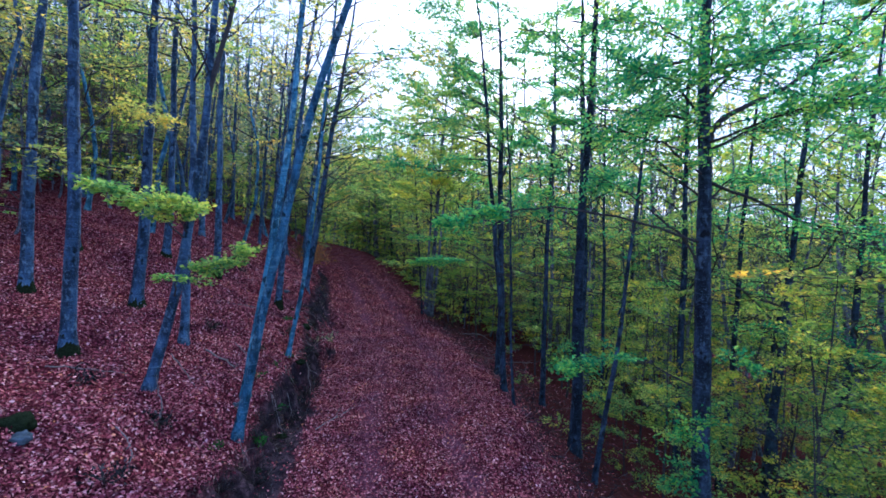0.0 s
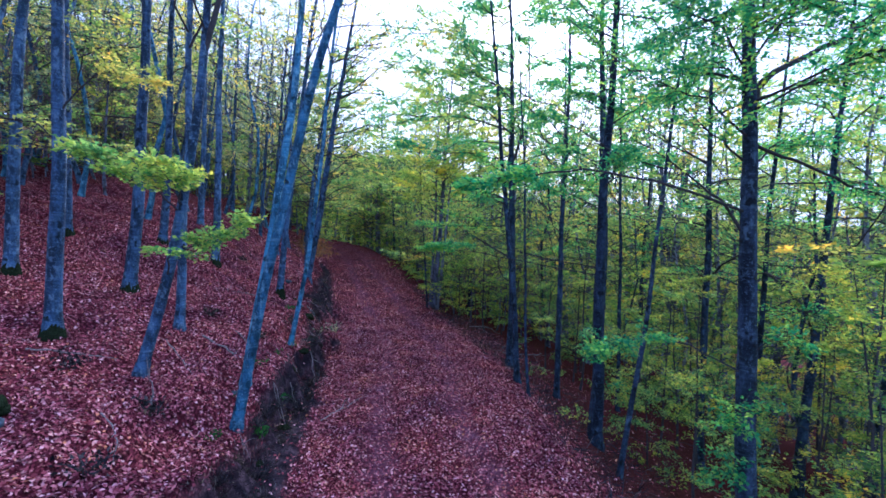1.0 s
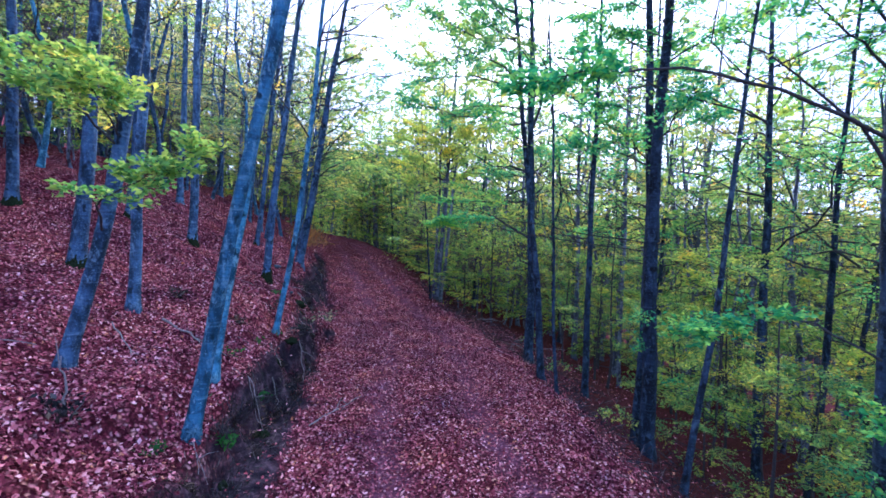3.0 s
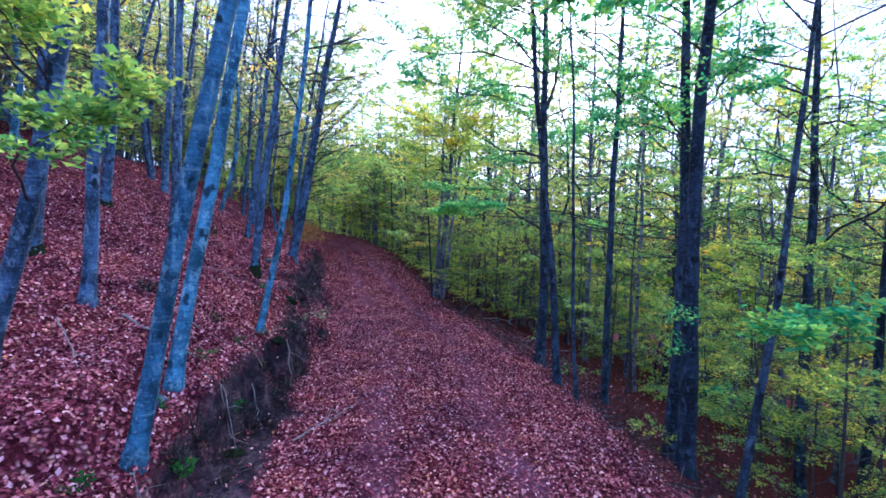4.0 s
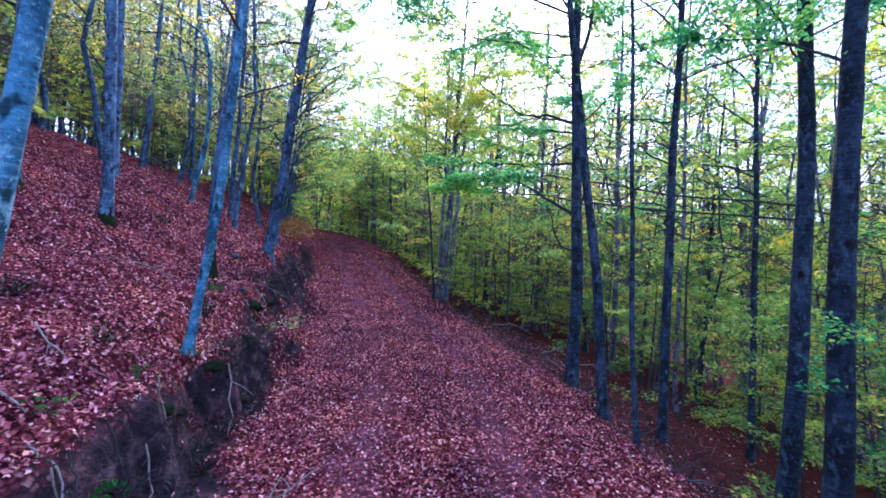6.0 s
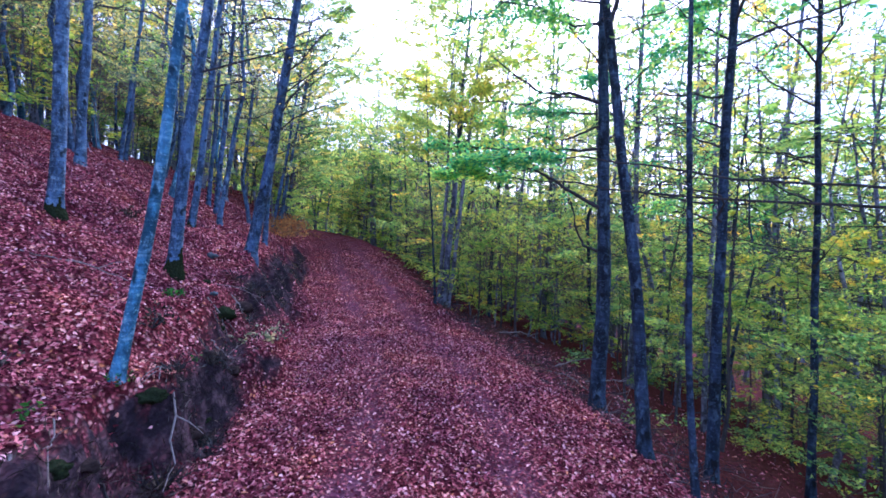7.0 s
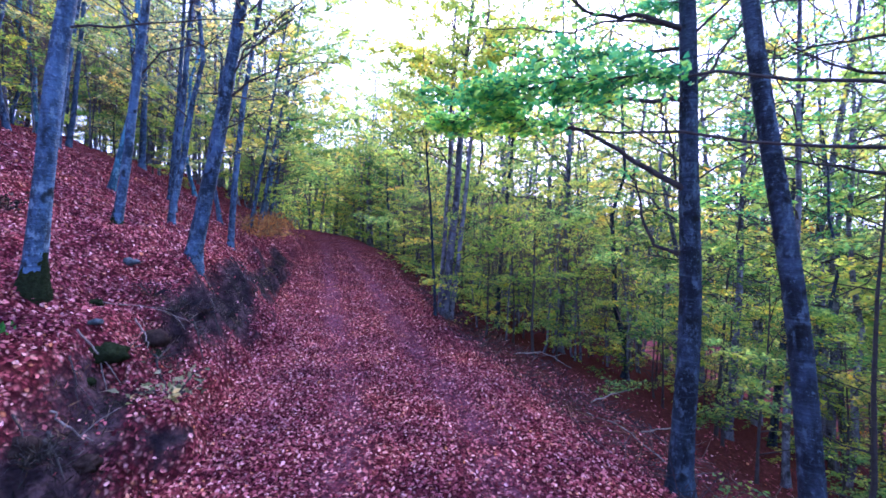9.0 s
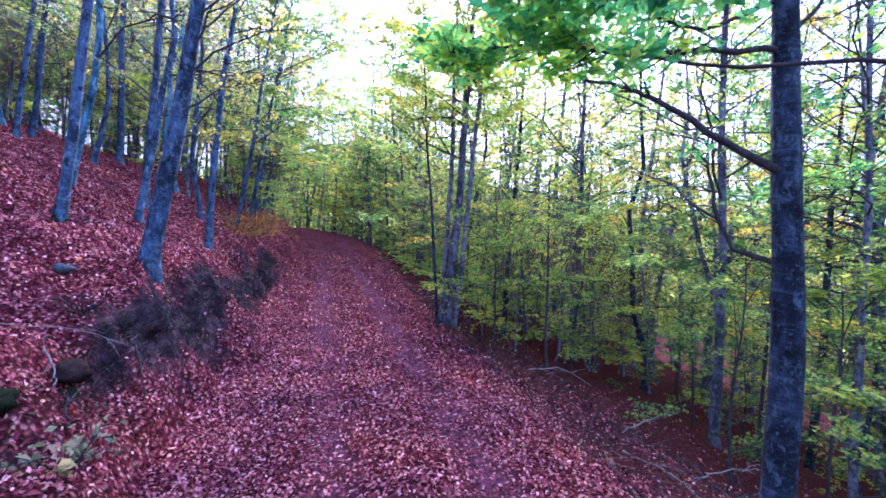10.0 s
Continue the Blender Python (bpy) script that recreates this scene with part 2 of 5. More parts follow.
# Brightened leaf copy: light for dim undergrowth and one crown put into colour.
M_BRIGHT = material("brightened_beech_leaf", leaf([(0.0, (0.09, 0.20, 0.07)), (0.4, (0.20, 0.33, 0.10)), (0.8, (0.34, 0.42, 0.11)), (1.0, (0.46, 0.44, 0.12))], (2.65, 2.3, 1.1)), 0.55)
# Paler twig bark for far crowns, distance haze put into its colour.
M_HAZE = material("hazed_twig_bark", plain((0.10, 0.075, 0.07), (0.22, 0.17, 0.16), 0.6))
M_EDGE = material("grey_dead_twig", leaf([(0.0, (0.03, 0.025, 0.035)), (0.7, (0.10, 0.085, 0.11)), (1.0, (0.34, 0.28, 0.30))], (0.4, 0.4, 0.4)), 0.8, 0.0)


# ---- lie of the land ----
def table(y, ys, vs):
    """Piecewise-linear value of a plan line at y (arrays allowed)."""
    return np.interp(y, ys, vs)


def smooth(a, b, v):
    t = np.clip((v - a) / (b - a), 0.0, 1.0)
    return t * t * (3 - 2 * t)


PLAN_Y = (-40, 0, 4, 7, 8.5, 10.6, 11.2, 12, 14.5, 17, 20, 27, 36, 43, 50, 58, 100)
EDGE_L = (-2.0, -2.1, -2.25, -2.6, -2.98, -3.0, -3.05, -3.05, -3.3, -4.1, -5.0, -7.0, -9.6, -11.9, -15.5, -23, -110)
EDGE_R = (3.6, 2.5, 2.1, 1.94, 1.85, 1.67, 1.62, 1.55, 1.1, 0.3, -0.6, -2.3, -4.8, -7.0, -10, -16, -95)
GRADE = (0.0, 0.0, 0.0, 0.0, 0.0, 0.0, 0.0, 0.0, 0.02, 0.12, 0.36, 0.95, 1.85, 2.6, 3.35, 4.2, 8.0)


def patchy(x, y, seed=0):
    """Smooth value noise between 0 and 1, one cell a metre."""
    x, y = np.asarray(x, float), np.asarray(y, float)
    ix, iy = np.floor(x), np.floor(y)
    fx, fy = x - ix, y - iy
    fx, fy = fx * fx * (3 - 2 * fx), fy * fy * (3 - 2 * fy)

    def corner(a, b):
        v = np.sin(a * 127.1 + b * 311.7 + seed * 74.7) * 43758.5453
        return v - np.floor(v)
    low = corner(ix, iy) * (1 - fx) + corner(ix + 1, iy) * fx
    high = corner(ix, iy + 1) * (1 - fx) + corner(ix + 1, iy + 1) * fx
    return low * (1 - fy) + high * fy


def bank_line(y):
    """Middle of the raw dark strip of the cut bank."""
    return table(y, (4, 7, 8.5, 10.5, 11.5, 13, 14.8, 16.6, 17.5, 19.5, 22, 29), (-2.3, -2.65, -2.95, -3.1, -3.3, -3.75, -4.35, -4.55, -4.8, -5.2, -6.0, -7.8))


def raw_strip(x, y):
    """Where the earth of the bank lies open, further along the track: pits first, then a ragged strip."""
    x, y = np.asarray(x, float), np.asarray(y, float)
    ragged = 0.5 * (patchy(x * 2.3, y * 1.7, 32) - 0.5) + 0.35 * (patchy(x * 6, y * 6, 33) - 0.5)
    # In the pits, dark earth also stands for shade of overhangs not built.
    wide = table(y, (10.4, 10.9, 12.1, 12.3, 12.6, 13.1, 13.4, 14.2, 14.8, 19, 26, 30), (0.0, 0.26, 0.26, 0.12, 0.26, 0.28, 0.0, 0.0, 0.28, 0.3, 0.28, 0.0))
    return smooth(-0.08, 0.12, wide + 0.5 * ragged * (wide > 0.02) - np.abs(x - bank_line(y))) * (wide > 0.02)


def apron(x, y):
    """Bare dark soil: between the litter of the track and the raw face of the bank, and along the strip."""
    y = np.asarray(y, float)
    rim = table(y, (4, 6.4, 7.5, 8.7, 9.3, 10.3, 11, 11.8), (-2.0, -2.12, -2.36, -2.53, -2.65, -2.92, -3.1, -3.4)) + 0.35 * (patchy(x * 2.1, y * 2.3, 31) - 0.5)
    foot = smooth(-0.1, 0.08, rim - x) * (1 - smooth(0.1, 0.4, table(y, PLAN_Y, EDGE_L) - x)) * (1 - smooth(11.6, 12.0, y))
    return np.maximum(foot, raw_strip(x, y))


def lumps(x, y):
    """Broad and fine unevenness of the forest floor."""
    return (0.30 * (patchy(x * 0.45, y * 0.45, 1) - 0.5) + 0.14 * (patchy(x * 1.3, y * 1.3, 2) - 0.5)
            + 0.06 * (patchy(x * 3.7, y * 3.7, 3) - 0.5))


def ground(x, y):
    """Height of the ground: cut bank and hillside up to the west, the track, and a falling slope to the east."""
    x, y = np.asarray(x, float), np.asarray(y, float)
    z = table(y, PLAN_Y, GRADE)
    el, er = table(y, PLAN_Y, EDGE_L), table(y, PLAN_Y, EDGE_R)
    wob = (0.7 * (patchy(0, y * 0.55, 4) - 0.5) + 0.45 * (patchy(x * 1.5, y * 1.6, 5) - 0.5) + 0.25 * (patchy(x * 4, y * 4.3, 6) - 0.5))
    up = el + wob - x                 # metres beyond the western edge
    down = x - er - 0.5 * wob         # metres beyond the eastern edge
    mid = 0.5 * (el + er)
    rut = -0.035 * (np.exp(-((x - mid - 0.75) / 0.28) ** 2) + np.exp(-((x - mid + 0.75) / 0.28) ** 2))
    track = -0.012 * (x - mid) + rut + 0.012 * np.sin(5 * x) * np.sin(3.1 * y)
    slope = table(y, (0, 7, 9.5, 13, 17, 25, 60), (0.27, 0.29, 0.36, 0.46, 0.56, 0.54, 0.48))
    shoulder = 0.10 * smooth(-0.6, 0.0, up)
    steep = (0.28 + 0.45 * patchy(3.0, y * 0.5, 7)) * table(y, (9.5, 11.0, 12.0, 12.9, 13.4, 15.0, 16.0), (1.35, 1.2, 0.9, 0.85, 0.5, 0.5, 1.0))
    full = table(y, (9, 16), (0.86, 1.06)) + table(y, (15.0, 16.2, 17.3, 18.8), (0.0, 0.42, 0.45, 0.0)) * (1 - smooth(1.6, 3.5, up))
    bank = steep * smooth(0.02, 0.30, up) + (full - steep) * smooth(0.05, 1.25, up) + np.clip(up - 0.6, 0, None) * slope
    bank = bank - 0.16 * np.clip(up - 5.5, 0, 60) - 0.006 * np.clip(up - 14, 0, None) ** 1.5 - 0.2 * np.clip(up - 9, 0, 9)
    fall = -0.10 * smooth(-0.5, 0.1, down) - table(y, (9, 14), (0.58, 0.31)) * np.clip(down, 0, 1.3) - table(y, (9, 14), (0.42, 0.36)) * np.clip(down - 1.3, 0, 30) - 0.12 * np.clip(down - 31.3, 0, None)
    rough = lumps(x, y) * (smooth(0.5, 1.6, up) + 0.8 * smooth(0.1, 1.2, down))
    pit = -0.14 * raw_strip(x, y) * (1 - smooth(13.5, 14.0, y))
    return z + pit + track * (1 - smooth(-0.3, 0.1, np.maximum(up, down))) + shoulder + bank + fall + rough

# ---- geometry tools ----
class Shape:
    """Quads and triangles gathered as arrays and turned into one mesh."""

    def __init__(self):
        self.v, self.faces, self.n, self.growth = [], {4: [], 3: []}, 0, None

    def add(self, v, f, mat=0):
        f = np.asarray(f, int)
        self.v.append(np.asarray(v, float))
        self.faces[f.shape[1]].append((f + self.n, np.full(len(f), mat, int)))
        self.n += len(v)

    def verts(self):
        return np.concatenate(self.v) if self.v else np.zeros((0, 3))

    def corners(self, k):
        """All faces with k corners, and their material slots."""
        if not self.faces[k]:
            return np.zeros((0, k), int), np.zeros(0, int)
        return np.concatenate([f for f, m in self.faces[k]]), np.concatenate([m for f, m in self.faces[k]])

    def take(self, other, m, size, mat):
        """Adds another shape, scaled and moved by the 4 x 4 array m."""
        v, start = other.verts() * size @ m[:3, :3].T + m[:3, 3], self.n
        self.v.append(v)
        self.n += len(v)
        for k in (4, 3):
            f = other.corners(k)[0]
            if len(f):
                self.faces[k].append((f + start, np.full(len(f), mat, int)))

    def mesh(self, name, mats, smooth_faces=True):
        v, (q, qm), (t, tm) = self.verts(), self.corners(4), self.corners(3)
        me = bpy.data.meshes.new(name)
        me.vertices.add(len(v))
        me.vertices.foreach_set("co", v.astype(np.float32).ravel())
        me.loops.add(q.size + t.size)
        me.loops.foreach_set("vertex_index", np.concatenate([q.ravel(), t.ravel()]).astype(np.int32))
        me.polygons.add(len(q) + len(t))
        me.polygons.foreach_set("loop_start", np.concatenate([np.arange(len(q)) * 4, q.size + np.arange(len(t)) * 3]).astype(np.int32))
        me.polygons.foreach_set("material_index", np.concatenate([qm, tm]).astype(np.int32))
        me.polygons.foreach_set("use_smooth", np.full(len(q) + len(t), smooth_faces))
        for mat in mats:
            me.materials.append(mat)
        me.update(calc_edges=True)
        me.validate()
        return me


def unit(a):
    return a / np.maximum(np.linalg.norm(a, axis=-1, keepdims=True), 1e-9)


def tube(shape, pts, radii, sides, mat=0, rng=None, uneven=0.0):
    """A tapered round limb along pts, closed at its end by shrinking."""
    pts, radii = np.asarray(pts, float), np.asarray(radii, float)
    tan = unit(np.gradient(pts, axis=0))
    ref = np.array((1.0, 0, 0)) if abs(tan[:, 2]).mean() > 0.7 else np.array((0, 0, 1.0))
    a = unit(np.cross(tan, ref))
    b = np.cross(tan, a)
    ang = np.arange(sides) * 2 * math.pi / sides
    rad = radii[:, None] * np.ones(sides)
    if rng is None and not np.isscalar(uneven):
        rad = rad * uneven
    elif rng is not None and uneven:
        rad = rad * (1 + uneven * rng.normal(size=rad.shape))
    ring = pts[:, None] + rad[..., None] * (np.cos(ang)[None, :, None] * a[:, None] + np.sin(ang)[None, :, None] * b[:, None])
    n = len(pts)
    i, j = np.meshgrid(np.arange(n - 1), np.arange(sides), indexing="ij")
    k = (j + 1) % sides
    quads = np.stack([i * sides + j, i * sides + k, (i + 1) * sides + k, (i + 1) * sides + j], -1).reshape(-1, 4)
    shape.add(ring.reshape(-1, 3), quads, mat)


def blades(shape, at, heading, normal, length, width, mat=0, fold=0.18, cut="diamond"):
    """Pointed leaves at their stalk ends, pointing along heading, facing normal: folded diamonds, fuller ovals, or plain wedges."""
    heading = unit(heading)
    side = unit(np.cross(normal, heading))
    up = np.cross(heading, side)
    length, width = np.asarray(length)[:, None], np.asarray(width)[:, None]
    n = len(at)
    if cut == "wedge":
        v = np.stack([at - side * width * 0.5, at + side * width * 0.5, at + heading * length], 1)
        shape.add(v.reshape(-1, 3), np.arange(n * 3).reshape(-1, 3), mat)
        return
    if cut == "oval":
        tip = at + heading * length - up * length * 0.06
        low, high = at + heading * length * 0.26 + up * length * fold * 0.8, at + heading * length * 0.66 + up * length * fold
        v = np.stack([at, low - side * width * 0.46, high - side * width * 0.40, tip, high + side * width * 0.40, low + side * width * 0.46], 1)
        q = np.arange(n)[:, None] * 6
        shape.add(v.reshape(-1, 3), np.concatenate([q + (0, 1, 2, 3), q + (0, 3, 4, 5)]), mat)
        return
    mid = at + heading * length * 0.48 + up * length * fold
    v = np.stack([at, mid - side * width / 2, at + heading * length, mid + side * width / 2], 1)
    shape.add(v.reshape(-1, 3), np.arange(n * 4).reshape(-1, 4), mat)


def part(name, shape, mats, parent, label="", smooth_faces=True):
    ob = new(name, shape.mesh(name, mats, smooth_faces) if isinstance(shape, Shape) else shape)
    ob.parent = parent
    return tagged(ob, label)


def thing(name, m, label, category, group="", kind=""):
    ob = new(name)
    ob.empty_display_size = 0.2
    ob.matrix_world = m
    return tagged(ob, label, category, group, kind)


def arc(start, azimuth, rise, length, curl, n, rng, wander=0.05):
    """Points of a limb: from start, towards azimuth, at slope rise that changes by curl along it."""
    s = np.linspace(0, 1, n)
    e = rise + curl * s
    step = np.stack([np.cos(azimuth) * np.cos(e), np.sin(azimuth) * np.cos(e), np.sin(e)], 1) * length / (n - 1)
    step[1:] += rng.normal(size=(n - 1, 3)) * wander * length / (n - 1) * 3
    p = np.cumsum(step, 0) - step[0]
    return p + np.asarray(start)


def spray(wood, leaves, pts, r, rng, twigs, twig_len, per_twig, leaf_len, flat=0.35, bare=0.25, mat=0, fine_twigs=False, cut="diamond"):
    """Side twigs left and right of a limb, with leaves lying in layers, as a beech holds them."""
    n = len(pts)
    where = rng.uniform(bare, 1.0, twigs)
    idx = np.clip((where * (n - 1)).astype(int), 0, n - 2)
    frac = (where * (n - 1) - idx)[:, None]
    start = pts[idx] * (1 - frac) + pts[idx + 1] * frac
    along = unit(pts[idx + 1] - pts[idx])
    side = unit(np.cross(along, (0, 0, 1.0))) * np.where(np.arange(twigs) % 2, 1, -1)[:, None]
    way = unit(along * rng.uniform(0.4, 1.0, (twigs, 1)) + side * rng.uniform(0.5, 1.1, (twigs, 1)) + rng.normal(size=(twigs, 3)) * (0.15, 0.15, flat * 0.5))
    ln = twig_len * rng.uniform(0.5, 1.15, (twigs, 1)) * (1.15 - 0.6 * where[:, None])
    end = start + way * ln + (0, 0, -0.06) * ln
    for a, b in zip(start, end):
        if wood is None:
            break
        tube(wood, np.stack([a, (a + b) / 2 + rng.normal(size=3) * 0.03, b]) if fine_twigs else np.stack([a, b]), (r * 0.34, r * 0.22, r * 0.08) if fine_twigs else (r * 0.34, r * 0.12), 3)
    if per_twig:
        k = twigs * per_twig
        s = rng.uniform(0.12, 1.05, k)[:, None]
        i = np.repeat(np.arange(twigs), per_twig)
        at = start[i] + (end[i] - start[i]) * s + rng.normal(size=(k, 3)) * (0.05, 0.05, 0.03)
        lat = unit(np.cross(way[i], (0, 0, 1.0))) * rng.choice((-1, 1), k)[:, None]
        head = way[i] * 0.6 + lat * rng.uniform(0.3, 1.2, (k, 1)) + rng.normal(size=(k, 3)) * 0.25
        up = np.array((0, 0, 1.0)) + rng.normal(size=(k, 3)) * (0.45 + flat)
        size = leaf_len * rng.uniform(0.65, 1.2, k)
        blades(leaves, at, head, up, size, size * 0.62, mat, 0.18, cut)


def trunk_line(h, lean, bow, rng, sway=0.03, n=16):
    z = np.concatenate([[-0.35, 0.0, 0.12, 0.35], np.linspace(0.8, h, n - 4)])
    zc = np.clip(z, 0, None)
    ph = rng.uniform(0, 6.28, 4)
    x = lean[0] * zc + bow[0] * zc ** 2 + sway * (np.sin(zc * 0.9 + ph[0]) - math.sin(ph[0])) + 0.4 * sway * (np.sin(zc * 2.3 + ph[1]) - math.sin(ph[1]))
    y = lean[1] * zc + bow[1] * zc ** 2 + sway * (np.sin(zc * 0.8 + ph[2]) - math.sin(ph[2]))
    return np.stack([x, y, z], 1)


def girth(z, h, r):
    zc = np.clip(z, 0, None)
    return r * np.clip(1 - zc / h, 0.03, 1) ** 0.75 * (1 + 0.55 * np.exp(-zc / 0.16)) + 0.004


def on_line(line, z):
    return np.array([np.interp(z, line[:, 2], line[:, k]) for k in range(3)])


def beech_shapes(seed, h, r, lean=(0, 0), bow=(0, 0), low=0.35, limbs=10, reach=1.0, leafy=1.0, leaf_len=0.09, sides=10, twigs=7, per_twig=9, sway=0.05, toward=None, rings=16, twig_wood=True, limb_sides=4, droop=0.0, flat=0.36, thin_top=0.0, cut="diamond", split=False):
    """Trunk, limbs and leaves of one beech, about its base; split: the leaves of each limb apart."""
    rng = np.random.default_rng(seed)
    trunk, wood, leaves = Shape(), [], Shape()
    line = trunk_line(h, lean, bow, rng, sway, rings)
    tube(trunk, line, girth(line[:, 2], h, r), sides, 0, rng, 0.035)
    for i in range(limbs):
        z = h * (low + (0.97 - low) * (i + rng.uniform(0.1, 0.9)) / limbs)
        f = (z / h - low) / (1 - low)
        az = rng.uniform(0, 2 * math.pi) if toward is None or rng.random() < 0.45 else toward + rng.normal() * 0.7
        ln = reach * (1.5 + 1.6 * math.sin(math.pi * min(1, 0.25 + 0.75 * f))) * rng.uniform(0.55, 1.1)
        rr = min(0.42 * girth(np.array(z), h, r), 0.05) * rng.uniform(0.5, 1.0) + 0.004
        pts = arc(on_line(line, z), az, rng.uniform(0.1, 0.75) + 0.35 * f - droop, ln, rng.uniform(-0.75, 0.1), 6, rng, 0.08)
        limb = Shape()
        tube(limb, pts, np.linspace(rr, rr * 0.18, 6), limb_sides)
        wood.append(limb)
        if split:
            limb.growth = Shape()
        spray(limb if twig_wood else None, limb.growth or leaves, pts, rr, rng, twigs, 0.42 * ln, max(0, int(per_twig * leafy * rng.uniform(0.6, 1.3) * (1 - thin_top * min(1.0, 1.8 * f)))), leaf_len, flat, cut=cut)
    return trunk, wood, leaves, line


def stand(name, shapes, m, label, category, group, bark_mat, leaf_mat):
    trunk, wood, leaves = shapes[:3]
    ob = thing(name, m, label, category, group)
    stem = part("trunk", trunk, [bark_mat], ob)
    if trunk.growth:
        part("moss_sleeve", trunk.growth, [M_MOSS], stem, "dark green moss round the foot of the trunk")
    if name == "beech_sapling":
        rest = Shape()
        for limb in wood:
            rest.take(limb, np.eye(4), 1.0, 0)
        tagged(part("branchwork", rest, [M_TWIG], ob), kind="stuff")
    else:
        for limb in wood:
            bough = part("limb", limb, [M_TWIG], ob)
            if limb.growth and limb.growth.n:
                part("foliage", limb.growth, [leaf_mat], bough, smooth_faces=False)
    if len(shapes) > 4:
        tagged(part("branchwork", shapes[4], [M_TWIG], ob, smooth_faces=False), kind="stuff")
    if leaves.n:
        part("crown", leaves, [leaf_mat], ob, smooth_faces=False)
    return ob


def base_at(x, y, sink=0.0):
    return Matrix.Translation((x, y, float(ground(x, y)) - sink))

# ---- ground ----
def spread(lo, a, b, hi, fine, growth):
    """Grid lines: fine between a and b, wider and wider out to lo and hi."""
    mid = list(np.arange(a, b, fine))
    out, step, v = [], fine, b
    while v < hi:
        out.append(v)
        step *= growth
        v += step
    back, step, v = [], fine, a
    while v > lo:
        step *= growth
        v -= step
        back.append(v)
    return np.array(back[::-1] + mid + out + [hi])


gx, gy = spread(-420, -7.5, 3.5, 420, 0.11, 1.13), spread(-300, 3, 26, 420, 0.14, 1.12)
X, Y = np.meshgrid(gx, gy, indexing="ij")
rng = np.random.default_rng(5)
Z = ground(X, Y) + rng.normal(size=X.shape) * 0.008
sheet = Shape()
i, j = np.meshgrid(np.arange(len(gx) - 1), np.arange(len(gy) - 1), indexing="ij")
w = len(gy)
sheet.add(np.stack([X, Y, Z], -1).reshape(-1, 3), np.stack([i * w + j, (i + 1) * w + j, (i + 1) * w + j + 1, i * w + j + 1], -1).reshape(-1, 4))
floor = sheet.mesh("ground", [M_FLOOR])
tread = 0.5 * (table(Y, PLAN_Y, EDGE_L) + table(Y, PLAN_Y, EDGE_R)) + 0.25 * (patchy(0, Y * 0.3, 9) - 0.5)
worn = np.exp(-((X - tread - 0.85) / 0.33) ** 2) + np.exp(-((X - tread + 0.75) / 0.33) ** 2)
floor.attributes.new("wear", "FLOAT", "POINT").data.foreach_set("value", worn.astype(np.float32).ravel())
floor.attributes.new("bare_soil", "FLOAT", "POINT").data.foreach_set("value", apron(X, Y).astype(np.float32).ravel())
# Amount of tree shade in the litter colour, growing past the outer edge.
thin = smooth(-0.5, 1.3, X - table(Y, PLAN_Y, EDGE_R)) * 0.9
floor.attributes.new("shaded_litter", "FLOAT", "POINT").data.foreach_set("value", thin.astype(np.float32).ravel())
tagged(new("ground", floor), "forest floor and track under russet beech litter, dark earth bank", "ground", kind="structure")


def scatter_litter():
    """Fallen leaves lying on the track and the slopes beside it."""
    rng = np.random.default_rng(11)
    sets = []
    for count, x0, x1, y0, y1, size in ((125000, -4.4, 2.4, 3.0, 18.0, 0.043), (60000, -9.0, -2.6, 3.0, 20.0, 0.046), (34000, -11.0, 1.2, 16.0, 36.0, 0.066), (12000, 1.5, 7.0, 4.0, 20.0, 0.055)):
        sets.append(np.stack([rng.uniform(x0, x1, count), rng.uniform(y0, y1, count), np.full(count, size)], 1))
    p = np.concatenate(sets)
    p[:, :2] += rng.normal(size=(len(p), 2)) * 0.45        # ragged borders
    x, y = p[:, 0], p[:, 1]
    e = 0.04
    z = ground(x, y)
    nx, ny = -(ground(x + e, y) - z) / e, -(ground(x, y + e) - z) / e
    nrm = np.stack([nx, ny, np.ones_like(nx)], 1)
    tread = 0.5 * (table(y, PLAN_Y, EDGE_L) + table(y, PLAN_Y, EDGE_R)) + 0.25 * (patchy(0, y * 0.3, 9) - 0.5)
    worn = np.exp(-((x - tread - 0.85) / 0.33) ** 2) + np.exp(-((x - tread + 0.75) / 0.33) ** 2)
    keep = ((np.abs(nx) < 0.95) | (rng.random(len(x)) < 0.12)) & (rng.random(len(x)) > 0.55 * worn) & (rng.random(len(x)) > 0.93 * apron(x, y)) & (rng.random(len(x)) > 0.7 * smooth(-0.5, 0.9, x - table(y, PLAN_Y, EDGE_R)))
    nrm = unit(nrm[keep])
    at = np.stack([x, y, z + 0.012 + rng.exponential(0.008, len(x))], 1)[keep]
    k = len(at)
    nrm = unit(nrm + rng.normal(size=(k, 3)) * 0.42)
    head = np.cross(nrm, unit(rng.normal(size=(k, 3))))
    size = p[keep, 2] * rng.uniform(0.55, 1.4, k)
    s = Shape()
    wide = size * rng.uniform(0.5, 0.72, k)
    near = (at[:, 1] > 12.2) & (at[:, 1] < 14.5) & (at[:, 0] < 2.2)
    for sel, full in ((near, "oval"), (~near, "diamond")):
        blades(s, at[sel], head[sel], nrm[sel], size[sel], wide[sel], 0, 0.14, full)
    tagged(new("leaf_litter", s.mesh("leaf_litter", [M_LITTER], False)), "fallen russet and pink beech leaves covering the track", "leaf litter", kind="stuff")


scatter_litter()

# ---- trees that stand along the track ----
WEST, EAST = "beeches on the uphill side", "beeches on the downhill side"


